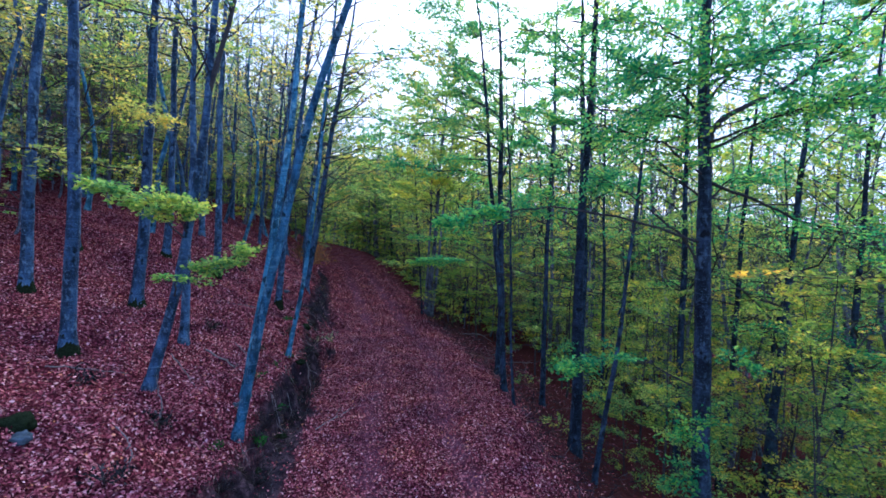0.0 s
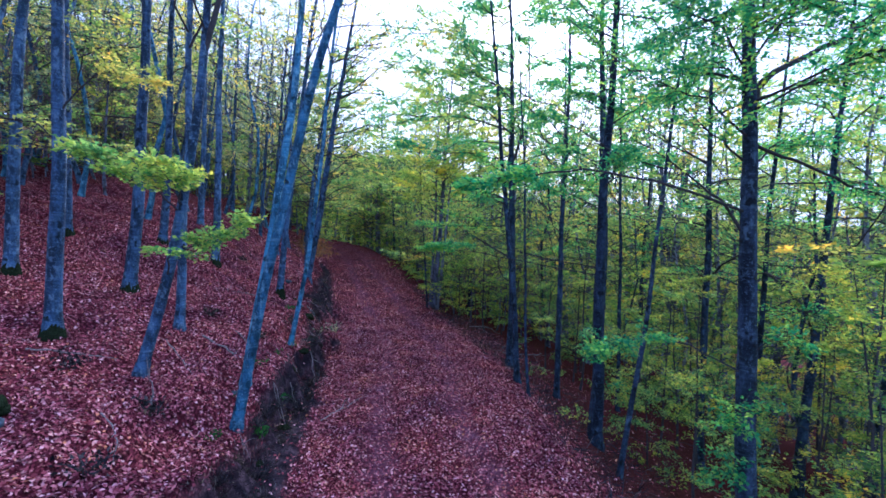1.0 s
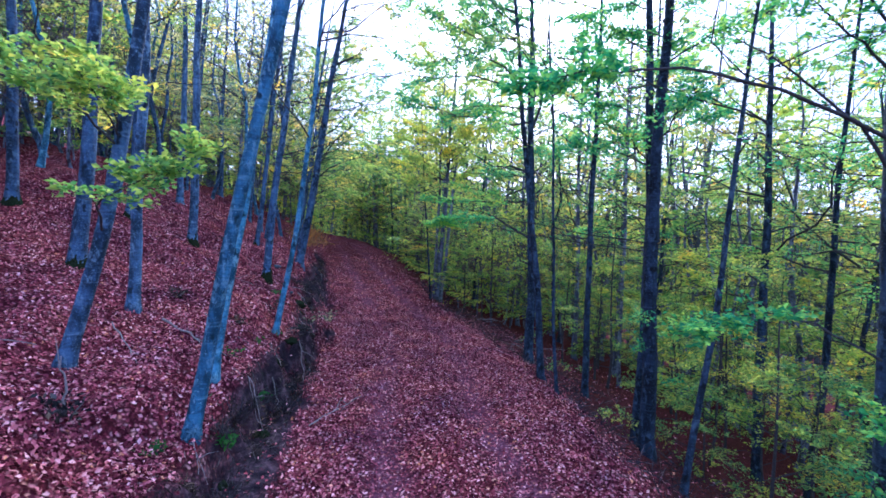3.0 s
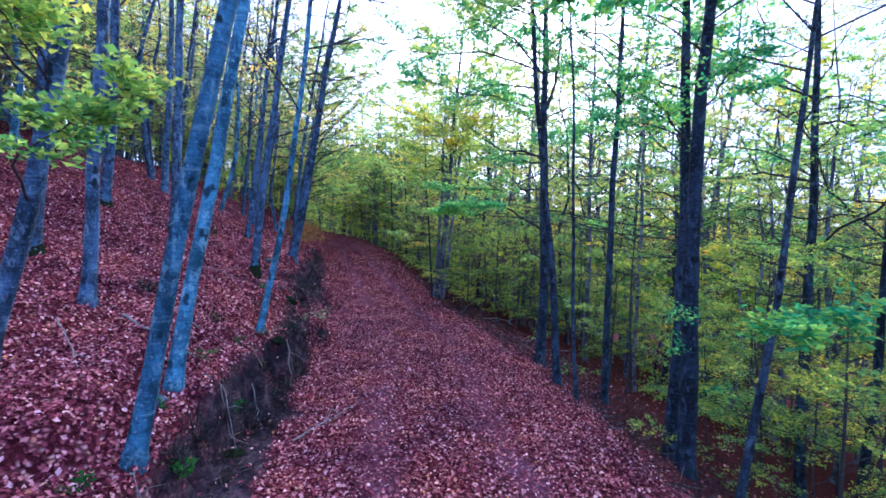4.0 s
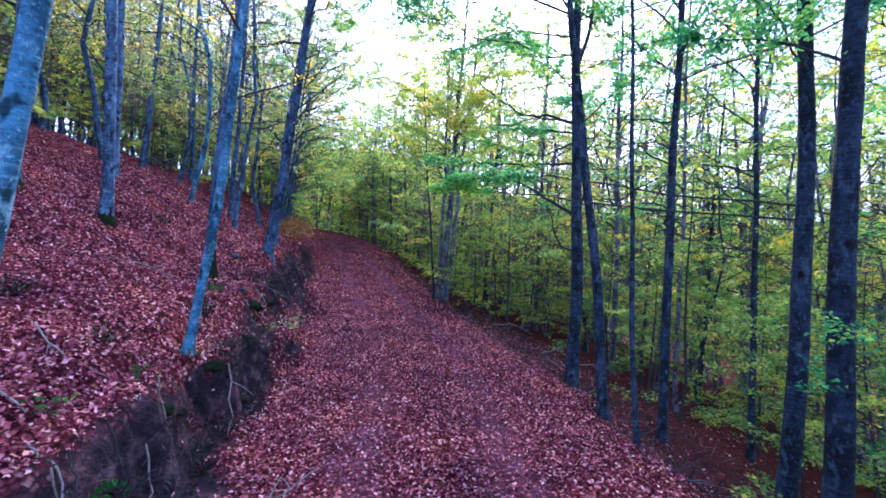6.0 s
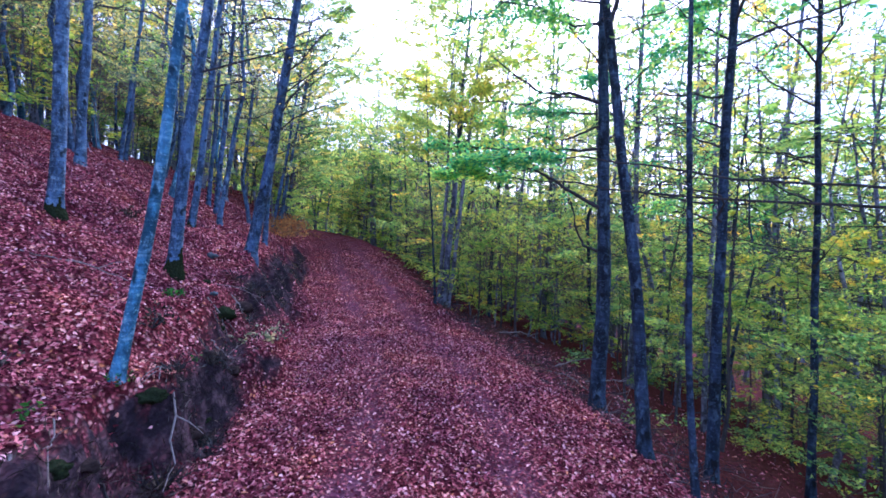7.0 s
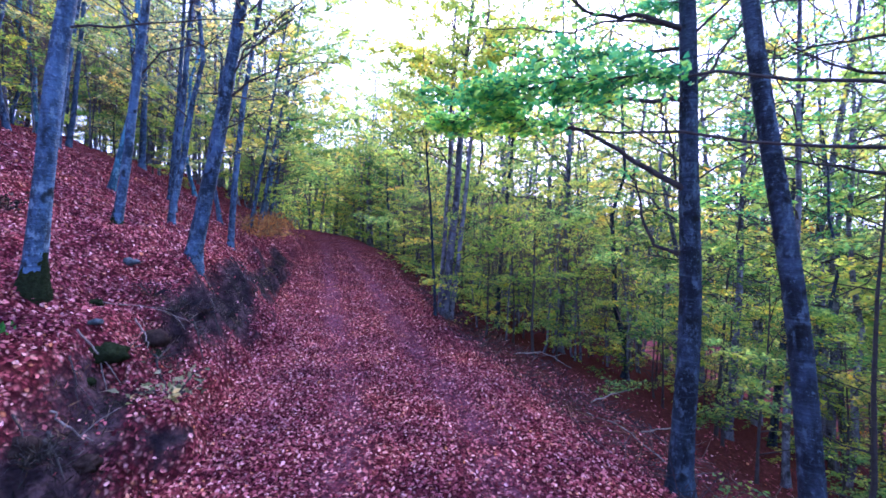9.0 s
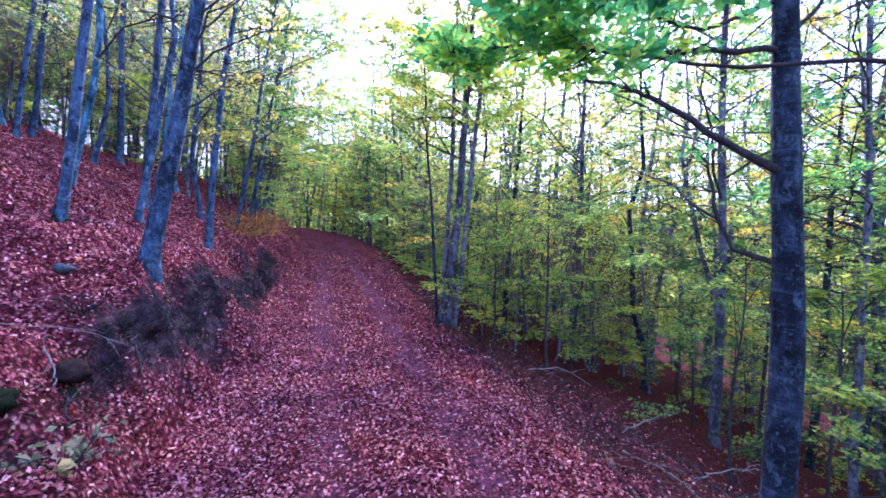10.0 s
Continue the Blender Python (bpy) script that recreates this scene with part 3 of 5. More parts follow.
def beech(x, y, r, lean, label, side=WEST, h=13.0, bow=(0, 0), seed=0, low=0.42, limbs=9, leafy=0.7, leaf_mat=None, bark_mat=None, reach=1.0, sway=0.025, toward=None, moss=0.0, extra=None, per_twig=14, twigs=9, lean_y=0.0, leaf_len=0.095, thin_top=0.0, own=False):
    if side == EAST and y < 25 and not own:
        low, limbs, leafy, reach, per_twig, twigs, leaf_len = min(low, 0.28), limbs + 7, 1.2, 1.4 * reach, 30, 13, 0.062
        thin_top = 0.15 if y > 10.5 else 0.0
    r *= 0.76
    shapes = beech_shapes(seed + 100, h, r, (lean, lean_y), bow, low, limbs, reach, leafy, leaf_len, 16, twigs, per_twig, sway, toward, 40, thin_top=thin_top, cut="diamond" if y < 18 else "wedge", split=True)
    if extra:
        extra(shapes)
    if moss:
        rng = np.random.default_rng(seed)
        sleeve = shapes[0].growth = Shape()
        zz = np.linspace(-0.2, moss, 18)
        pts = np.stack([on_line(shapes[3], z) for z in zz])
        turn = np.arange(28) * 2 * math.pi / 28
        tops = moss * (0.70 + 0.16 * np.sin(turn + seed) + 0.10 * np.sin(3 * turn + 2 * seed) + 0.04 * np.sin(7 * turn))
        swell = 0.95 + 0.15 * smooth(0.0, 0.16, tops[None, :] - zz[:, None]) + 0.02 * rng.normal(size=(18, 28))
        tube(sleeve, pts, girth(zz, h, r) + 0.003, 28, 0, None, swell)
    return stand("beech_tree", shapes, base_at(x, y, 0.03), label, "tree", side, bark_mat or (M_BARK if side == WEST else M_BARK_SHADED), leaf_mat or (M_YELLOW if side == WEST else M_TEAL if y < 10.2 else M_GREEN))


def held_spray(shapes, pts, r, seed, twigs, twig_len, per_twig, leaf_len=0.085, bare=0.3, flat=0.3):
    """A limb along a known line (aside from the trunk, above its foot), with its leafy side twigs."""
    rng = np.random.default_rng(seed)
    pts = np.asarray(pts, float)
    pts = pts + on_line(shapes[3], pts[0, 2]) - (0, 0, pts[0, 2])
    s = np.linspace(0, 1, len(pts))
    t = np.linspace(0, 1, 3 * len(pts))
    fine = np.stack([np.interp(t, s, pts[:, k]) for k in range(3)], 1) + rng.normal(size=(len(t), 3)) * 0.012
    fine[0] = pts[0]
    limb = Shape()
    tube(limb, fine, np.linspace(r, r * 0.2, len(fine)), 6)
    limb.growth = Shape()
    spray(limb, limb.growth, fine, r, rng, twigs, twig_len, int(1.7 * per_twig), 0.78 * leaf_len, flat, bare, 0, True)
    shapes[1].append(limb)

def bare_boughs(shapes, seed, count, low, high, azimuth, length, r=0.016):
    """Leafless limbs with a fan of fine side branches and twigs."""
    rng = np.random.default_rng(seed)
    for k in range(count):
        z = low + (high - low) * (k + rng.uniform(0.1, 0.9)) / count
        ln = length * rng.uniform(0.6, 1.15)
        line = arc(on_line(shapes[3], z), azimuth + rng.normal() * 0.75, rng.uniform(0.15, 0.8), ln, rng.uniform(-0.5, 0.25), 8, rng, 0.07)
        limb = Shape()
        tube(limb, line, np.linspace(r, r * 0.2, 8), 5)
        for i in range(2, 8):
            way = unit(line[i] - line[i - 1])
            side = unit(np.cross(way, (0, 0, 1.0))) * (1 if i % 2 else -1)
            head = unit(way * 0.8 + side * rng.uniform(0.4, 1.0) + rng.normal(size=3) * 0.3 + (0, 0, 0.25))
            size = ln * (0.45 - 0.04 * i) * rng.uniform(0.7, 1.2)
            end = line[i] + head * size
            branch = np.stack([line[i], line[i] + head * size * 0.5 + rng.normal(size=3) * 0.03, end])
            tube(limb, branch, (r * 0.42, r * 0.3, r * 0.12), 3)
            for f in (0.35, 0.6, 0.85):
                at = line[i] + head * size * f
                tip = at + unit(head + rng.normal(size=3) * 0.6 + (0, 0, 0.2)) * size * rng.uniform(0.3, 0.55)
                tube(limb, np.stack([at, tip]), (r * 0.24, r * 0.1), 3)
        shapes[1].append(limb)


def low_sprays_west(shapes):
    held_spray(shapes, [(0, 0, 2.4), (-0.15, -0.4, 2.75), (-0.3, -0.8, 3.0), (-0.65, -1.0, 3.1)], 0.014, 21, 26, 0.65, 20, 0.1)
    held_spray(shapes, [(0, 0, 2.5), (0.1, -0.3, 2.8), (0.2, -0.6, 2.95)], 0.010, 23, 16, 0.55, 18, 0.1)
    held_spray(shapes, [(0, 0, 1.5), (0.3, -0.5, 1.8), (0.9, -0.7, 2.0), (1.45, -0.85, 2.25)], 0.014, 22, 26, 0.55, 20, 0.1)
    held_spray(shapes, [(0, 0, 2.5), (0.2, -0.6, 2.8), (0.4, -1.25, 2.95)], 0.010, 27, 18, 0.5, 18, 0.1)
    held_spray(shapes, [(0, 0, 4.7), (0.25, 0, 5.6), (0.5, 0, 6.8), (0.7, 0, 8.6)], 0.045, 24, 6, 0.7, 6)


def turning_spray(shapes):
    held_spray(shapes, [(0, 0, 3.3), (0.55, -0.08, 3.9), (1.05, -0.1, 3.98), (1.65, -0.1, 3.75)], 0.014, 25, 24, 0.55, 18, 0.08)


def forked_top(shapes):
    held_spray(shapes, [(0, 0, 6.0), (0.22, 0, 6.7), (0.36, 0.05, 7.8), (0.42, 0.1, 9.6)], 0.05, 66, 10, 0.8, 14)


def great_limb(shapes):
    held_spray(shapes, [(0, 0, 6.3), (0.11, 0, 6.61), (0.33, 0, 6.86), (1.13, 0, 7.25), (1.76, 0, 7.76), (2.35, 0, 8.47), (3.0, 0, 9.2)], 0.055, 31, 24, 0.9, 12, 0.078, 0.4)
    held_spray(shapes, [(0, 0, 5.9), (0.7, 0, 5.65), (1.27, 0, 5.39), (2.1, 0, 5.17), (2.8, 0, 4.85)], 0.024, 32, 30, 0.8, 14, 0.078, 0.35, 0.6)
    held_spray(shapes, [(0, 0, 4.65), (-0.3, 0, 5.09), (-0.75, 0, 5.44), (-1.2, 0, 5.75), (-1.6, 0, 5.97)], 0.02, 36, 12, 0.5, 5)
    held_spray(shapes, [(0, 0, 5.6), (-0.5, 0, 6.0), (-1.1, 0, 6.5)], 0.018, 37, 14, 0.6, 10)
    held_spray(shapes, [(0, 0, 6.7), (-0.8, -0.7, 7.0), (-1.7, -1.2, 7.0)], 0.02, 33, 46, 1.1, 20, 0.078, 0.2, 0.85)
    held_spray(shapes, [(0, 0, 6.4), (0.5, -1.0, 6.6), (1.0, -2.0, 6.6)], 0.02, 34, 46, 1.1, 20, 0.078, 0.2, 0.85)
    held_spray(shapes, [(0, 0, 6.9), (-0.2, -1.0, 7.1), (-0.3, -2.0, 6.9)], 0.02, 38, 46, 1.1, 20, 0.078, 0.2, 0.85)
    held_spray(shapes, [(0, 0, 5.0), (-1.2, -0.3, 5.3), (-2.3, -0.55, 5.4), (-3.0, -0.65, 5.3), (-3.65, -0.7, 5.15)], 0.02, 29, 26, 0.42, 18, 0.085, 0.68, 0.5)
    held_spray(shapes, [(0, 0, 2.9), (-0.7, 0, 3.25), (-1.3, -0.05, 3.4), (-1.95, -0.15, 3.2)], 0.014, 28, 30, 0.5, 16, 0.085, 0.45, 0.5)
    for k in range(9):
        a, z = 0.9 + 2.4 * k, 5.6 + 0.35 * k
        held_spray(shapes, [(0, 0, z), (0.8 * math.cos(a), 0.6 * math.sin(a) - 0.3, z + 0.35), (1.9 * math.cos(a), 1.4 * math.sin(a) - 0.5, z + 0.5)], 0.018, 140 + k, 30, 0.9, 20, 0.075, 0.2, 0.9)
    held_spray(shapes, [(0, 0, 2.3), (-0.3, -0.3, 2.6), (-0.5, -0.5, 2.4)], 0.012, 35, 18, 0.5, 14)
    held_spray(shapes, [(0, 0, 1.7), (-0.3, -0.2, 1.9), (-0.5, -0.3, 1.7)], 0.010, 39, 14, 0.45, 12)
    held_spray(shapes, [(0, 0, 3.2), (0.2, -0.3, 3.5), (0.4, -0.4, 3.4)], 0.010, 46, 12, 0.45, 10)


def trunk_shoots(shapes):
    for k, z in enumerate((1.1, 1.6, 2.2)):
        a = 1.9 * k
        held_spray(shapes, [(0, 0, z), (0.25 * math.cos(a), -0.15 + 0.2 * math.sin(a), z + 0.15), (0.45 * math.cos(a), -0.25 + 0.35 * math.sin(a), z + 0.1)], 0.008, 60 + k, 8, 0.36, 8, 0.075)
    dense_sprays(shapes, 260, 12, 4.6, 0.42, 1.4)


def over_track(shapes):
    held_spray(shapes, [(0, 0, 4.25), (-0.7, 0, 4.22), (-1.5, 0, 4.2), (-2.2, 0, 4.22), (-2.75, 0.1, 4.25)], 0.026, 41, 34, 0.6, 15, 0.085, bare=0.22)
    held_spray(shapes, [(0, 0, 3.28), (-0.4, 0, 3.48), (-0.9, 0, 3.78), (-1.3, 0, 3.93), (-1.8, 0, 4.0)], 0.036, 42, 6, 0.5, 4, bare=0.6)
    held_spray(shapes, [(0, 0, 4.68), (-0.34, 0, 4.5), (-0.64, -0.05, 4.36), (-1.3, -0.2, 4.45), (-2.2, -0.3, 4.62)], 0.022, 44, 18, 0.6, 14, 0.08, bare=0.4)
    held_spray(shapes, [(0, 0, 4.36), (0.3, 0.05, 4.65), (0.47, 0.1, 4.96), (0.8, 0.2, 5.5)], 0.022, 45, 8, 0.6, 5, bare=0.6)
    held_spray(shapes, [(0, 0, 4.73), (0.37, 0, 4.77), (0.9, 0.1, 4.68)], 0.012, 46, 6, 0.4, 2)
    held_spray(shapes, [(0, 0, 5.0), (-0.5, 0, 5.14), (-1.0, 0, 5.12), (-1.4, 0, 5.37), (-1.9, 0.1, 5.8)], 0.03, 47, 12, 0.7, 5, bare=0.3)
    held_spray(shapes, [(-0.0, 0, 5.05), (-0.82, 0, 5.09), (-1.3, 0, 4.92), (-2.3, 0, 4.97)], 0.018, 48, 12, 0.6, 4, bare=0.4)
    held_spray(shapes, [(0, 0.2, 4.9), (-0.5, 0.8, 5.1), (-1.2, 1.6, 5.3)], 0.022, 40, 34, 0.8, 18, 0.08, bare=0.2)
    held_spray(shapes, [(0, 0.1, 2.6), (-0.27, 0.3, 2.72), (-0.40, 0.3, 3.05), (-0.46, 0.3, 3.4), (-0.60, 0.3, 3.55)], 0.026, 49, 4, 0.4, 5, bare=0.7)
    forked_top(shapes)
    dense_sprays(shapes, 200, 18, 4.9, 0.34, 1.7, 0.1)


def track_bough(shapes):
    """Two long thin limbs reaching across the track, leafy in their outer halves."""
    held_spray(shapes, [(0, 0, 3.75), (-1.3, 0.95, 4.0), (-2.5, 1.3, 4.2), (-3.2, 1.45, 4.22), (-3.85, 1.7, 4.15)], 0.015, 68, 56, 0.45, 15, 0.08, 0.55, 0.25)
    held_spray(shapes, [(0, 0, 3.6), (-1.5, 1.5, 3.85), (-2.8, 1.95, 4.02), (-3.5, 2.0, 4.1), (-4.15, 2.0, 4.08)], 0.015, 62, 46, 0.4, 12, 0.08, 0.6, 0.25)
    dense_sprays(shapes, 230, 12, 5.2, 0.4, 1.4)


def dense_sprays(shapes, seed, count, low, step, reach, leaf_len=0.09, shift=(0.0, 0.0)):
    """Leafy sprays set round the stem one above the other."""
    for k in range(count):
        a, z = 2.4 * k + seed, low + step * k
        c, d = reach * math.cos(a), 0.8 * reach * math.sin(a)
        held_spray(shapes, [(0, 0, z), (0.45 * c + shift[0] * 0.5, 0.45 * d + shift[1] * 0.5, z + 0.25 * reach), (c + shift[0], d + shift[1], z + 0.4 * reach)], 0.016, seed + k, 22, 0.4 * reach, 14, leaf_len, 0.3, 0.6)


def green_crown(shapes):
    """A low turning bough and the dense bright upper crown of the beech group by the bend."""
    held_spray(shapes, [(0, 0, 1.5), (0.6, -0.5, 1.9), (1.2, -1.2, 2.3), (1.9, -1.6, 2.75)], 0.02, 63, 26, 0.7, 14, 0.11, 0.3, 0.5)
    dense_sprays(shapes, 170, 16, 5.0, 0.36, 2.0, 0.12, (-0.5, -0.6))
    dense_sprays(shapes, 190, 14, 5.4, 0.17, 1.7, 0.12, (-0.7, -0.6))


def bare_limbs(shapes):
    held_spray(shapes, [(0, 0, 3.0), (0.5, 0, 3.4), (1.2, 0, 3.7), (2.0, 0.2, 3.8)], 0.022, 51, 18, 0.7, 1)
    held_spray(shapes, [(0, 0, 2.4), (0.7, -0.2, 2.7), (1.6, -0.3, 2.9)], 0.016, 52, 16, 0.6, 2)
    held_spray(shapes, [(0, 0, 3.5), (0.4, 0.4, 4.3), (1.0, 0.6, 5.0)], 0.022, 53, 16, 0.7, 2)
    held_spray(shapes, [(0, 0, 2.0), (0.6, -0.1, 2.1), (1.3, -0.2, 2.15)], 0.014, 54, 14, 0.5, 3)
    bare_boughs(shapes, 57, 16, 2.8, 9.0, 0.0, 2.4, 0.02)


def bare_crown(shapes):
    bare_boughs(shapes, 58, 14, 3.5, 10.0, 0.0, 2.2, 0.018)


def bare_crown_downhill(shapes):
    bare_boughs(shapes, 59, 16, 3.2, 10.0, 2.6, 2.0, 0.018)


def straight_bare_limbs(shapes):
    held_spray(shapes, [(0, 0, 3.2), (1.2, 0, 3.55), (2.3, 0, 4.0)], 0.018, 55, 8, 0.6, 2)
    held_spray(shapes, [(0, 0, 2.75), (1.0, 0, 2.85), (2.0, 0, 2.9)], 0.014, 56, 8, 0.6, 2)


beech(-5.94, 6.98, 0.135, -0.019, "straight grey beech with moss at its foot", seed=1, moss=0.35, extra=turning_spray)
beech(-6.59, 9.45, 0.152, 0.063, "straight grey beech among red litter", seed=2, bow=(-0.0048, 0), moss=0.25)
beech(-8.1, 8.5, 0.131, 0.035, "grey beech higher up the slope", seed=3, moss=0.30)
beech(-4.56, 6.85, 0.102, 0.253, "young beech leaning over the slope, low green sprays", seed=4, h=11, bow=(-0.0177, 0), extra=low_sprays_west, leaf_mat=M_GREEN)
beech(-5.02, 8.57, 0.10, 0.0, "slim crooked grey beech", seed=5, h=11, sway=0.05)
beech(-2.96, 6.49, 0.085, 0.17, "pale beech leaning towards the track from the bank", seed=6, bark_mat=M_BARK_PALE, h=14, bow=(0.0134, 0), lean_y=-0.08)
beech(-3.40, 7.71, 0.095, 0.14, "pale slim beech leaning beside its neighbour on the bank", seed=7, bark_mat=M_BARK_PALE, h=13, bow=(-0.0054, 0), lean_y=0.03)
beech(-3.58, 10.34, 0.064, 0.164, "thin smooth beech leaning on the bank", seed=8, bark_mat=M_BARK_PALE, bow=(-0.0066, 0), lean_y=-0.029, h=12, extra=bare_crown)
beech(-5.0, 13.42, 0.122, 0.049, "grey beech with a thick moss sleeve at its foot", seed=9, extra=straight_bare_limbs, bow=(0.0052, 0), moss=0.42)
beech(-5.25, 16.72, 0.172, 0.137, "grey beech leaning over the bank with bare limbs", seed=10, lean_y=0.014, extra=bare_limbs)
beech(-6.67, 21.02, 0.11, 0.04, "grey beech behind the bank", seed=11, bow=(0.0067, 0), extra=bare_crown)
beech(-6.74, 16.88, 0.103, 0.091, "grey beech on the slope", seed=12, moss=0.22, extra=bare_crown)
beech(-12.5, 25.8, 0.15, 0.006, "tall grey beech up the slope", seed=13)
beech(-8.4, 21.2, 0.108, 0.048, "slim grey beech on the slope", seed=14, extra=bare_crown)
beech(-11.6, 21.1, 0.084, 0.087, "slim grey beech on the slope", seed=15)
beech(-12.25, 22.2, 0.092, 0.077, "slim grey beech on the slope", seed=16)
beech(-9.8, 23.3, 0.10, 0.034, "slim grey beech on the slope", seed=17, extra=bare_crown)
beech(-6.95, 13.45, 0.135, 0.0, "grey beech on the slope above the bank", seed=18, moss=0.30)
beech(-8.12, 12.84, 0.135, 0.01, "straight grey beech on the slope", seed=19, moss=0.28)
beech(-9.5, 11.3, 0.136, -0.03, "straight grey beech on the slope", seed=20, moss=0.30)
beech(-9.1, 16.5, 0.13, -0.008, "straight grey beech on the slope", seed=21)
beech(3.96, 6.31, 0.175, -0.078, "thick dark beech with one great rising limb", EAST, seed=30, bow=(0.0045, 0), lean_y=-0.018, extra=great_limb, own=True, low=0.5, limbs=12, leafy=1.1, reach=1.2, twigs=12, per_twig=27, leaf_len=0.062)
beech(3.13, 10.1, 0.135, 0.034, "dark beech at the edge of the slope with a long bough", EAST, seed=31, extra=track_bough, toward=2.9, bow=(-0.005, 0), own=True, low=0.6, limbs=10, leafy=1.0, twigs=12, per_twig=27, leaf_len=0.062)
beech(2.89, 9.23, 0.15, -0.007, "dark twin beech with flaking bark at the edge", EAST, seed=32, extra=trunk_shoots, bow=(0.002, 0), lean_y=-0.018, own=True, low=0.6, limbs=10, leafy=1.0, twigs=12, per_twig=27, leaf_len=0.062)
beech(1.82, 13.62, 0.155, -0.005, "dark beech with limbs reaching over the track", EAST, seed=33, toward=2.9, bow=(-0.0024, 0), extra=over_track, leaf_mat=M_TEAL, own=True, low=0.47, limbs=22, leafy=1.2, reach=1.5, twigs=18, per_twig=38, leaf_len=0.07)
beech(1.74, 11.73, 0.098, -0.073, "slim dark beech leaning towards the track", EAST, seed=34, toward=2.9, bow=(-0.0018, 0), lean_y=0.088, own=True, low=0.5, limbs=18, leafy=1.2, reach=1.4, twigs=16, per_twig=36, leaf_len=0.07)
beech(1.87, 10.89, 0.043, -0.054, "thin dark beech below the track", EAST, seed=35, h=9, own=True, low=0.55, limbs=8, leafy=0.15, twigs=10)
beech(2.88, 12.3, 0.097, 0.01, "slim dark beech below the track", EAST, seed=36, extra=bare_crown_downhill, toward=2.9, own=True, low=0.4, limbs=12, leafy=0.12, twigs=12, leaf_len=0.075)
beech(3.0, 8.31, 0.06, 0.12, "thin beech leaning downhill", EAST, seed=37, h=10, own=True, low=0.4, limbs=9, leafy=0.4, twigs=12, leaf_len=0.075)
beech(7.1, 9.65, 0.13, 0.086, "dark beech down the slope", EAST, seed=38)
beech(8.0, 9.0, 0.104, 0.075, "dark beech down the slope", EAST, seed=39)
beech(4.8, 13.0, 0.07, -0.02, "thin dark beech down the slope", EAST, seed=40, extra=bare_crown_downhill, own=True, low=0.35, limbs=12, leafy=0.4, twigs=14, leaf_len=0.075)
beech(-0.72, 22.0, 0.16, 0.05, "grey beech with several stems beside the bend", EAST, seed=41, bark_mat=M_BARK_GREY, own=True, low=0.38, limbs=24, leafy=1.2, reach=1.25, twigs=14, per_twig=30, leaf_len=0.10, leaf_mat=M_BRIGHT, extra=green_crown)
beech(-0.55, 22.15, 0.10, 0.085, "grey side stem of the beech group beside the bend", EAST, seed=47, bark_mat=M_BARK_GREY)
beech(-0.85, 22.25, 0.09, 0.015, "slim grey side stem of the beech group beside the bend", EAST, seed=48, bark_mat=M_BARK_GREY)
beech(-0.98, 21.4, 0.05, -0.08, "thin dark stem in front of a larger beech", EAST, seed=42, h=9)
beech(1.13, 24.4, 0.10, 0.048, "slim beech below the bend", EAST, seed=43, low=0.2)
beech(9.06, 22.0, 0.14, 0.05, "dark beech down the slope", EAST, seed=44)
beech(6.0, 11.0, 0.12, 0.0, "dark beech down the slope", EAST, seed=45, extra=bare_crown_downhill)
beech(7.05, 11.0, 0.096, 0.062, "dark beech down the slope", EAST, seed=46)

for k, (x, y) in enumerate(((4.65, 19.0), (5.6, 17.0), (3.4, 24.4), (6.8, 20.5))):
    beech(x, y, (0.12, 0.08, 0.13, 0.12)[k], 0.01 * (k - 1), "pale grey beech down the slope with a full green crown", EAST, seed=110 + k, extra=bare_crown_downhill, h=14.5, own=True, low=0.3, limbs=22, leafy=1.0, reach=1.6, twigs=13, per_twig=34, leaf_len=0.075, thin_top=0.65, bark_mat=M_BARK_GREY, leaf_mat=M_TEAL if k % 2 else M_GREEN)

# beeches whose low boughs close the view at the bend
for k, (x, y, lean) in enumerate(((-8.6, 26.5, 0.14), (-9.3, 29.0, 0.16), (-10.2, 31.8, 0.14), (-11.0, 34.5, 0.16), (-11.9, 37.5, 0.14), (-13.0, 40.5, 0.12), (-14.6, 44.0, 0.1), (-16.2, 47.5, 0.08),
                                  (-3.4, 38.0, -0.06), (-5.2, 43.5, -0.05), (-9.0, 53.0, 0.0), (-12.5, 56.5, 0.0), (-16.5, 60.0, 0.0), (-20.0, 62.0, 0.0))):
    west = k < 8
    beech(x, y, 0.10 + 0.01 * (k % 4), lean, "beech with low green boughs hanging over the bend", seed=70 + k, low=0.17, limbs=17, reach=1.5, leafy=1.2, per_twig=40, twigs=12,
          leaf_len=0.105, leaf_mat=(M_GREEN, M_SHADED, M_YELLOW, M_SHADED)[k % 4], h=11.0 + k % 3, toward=-0.3 if west else 3.0, side=WEST if west else EAST)


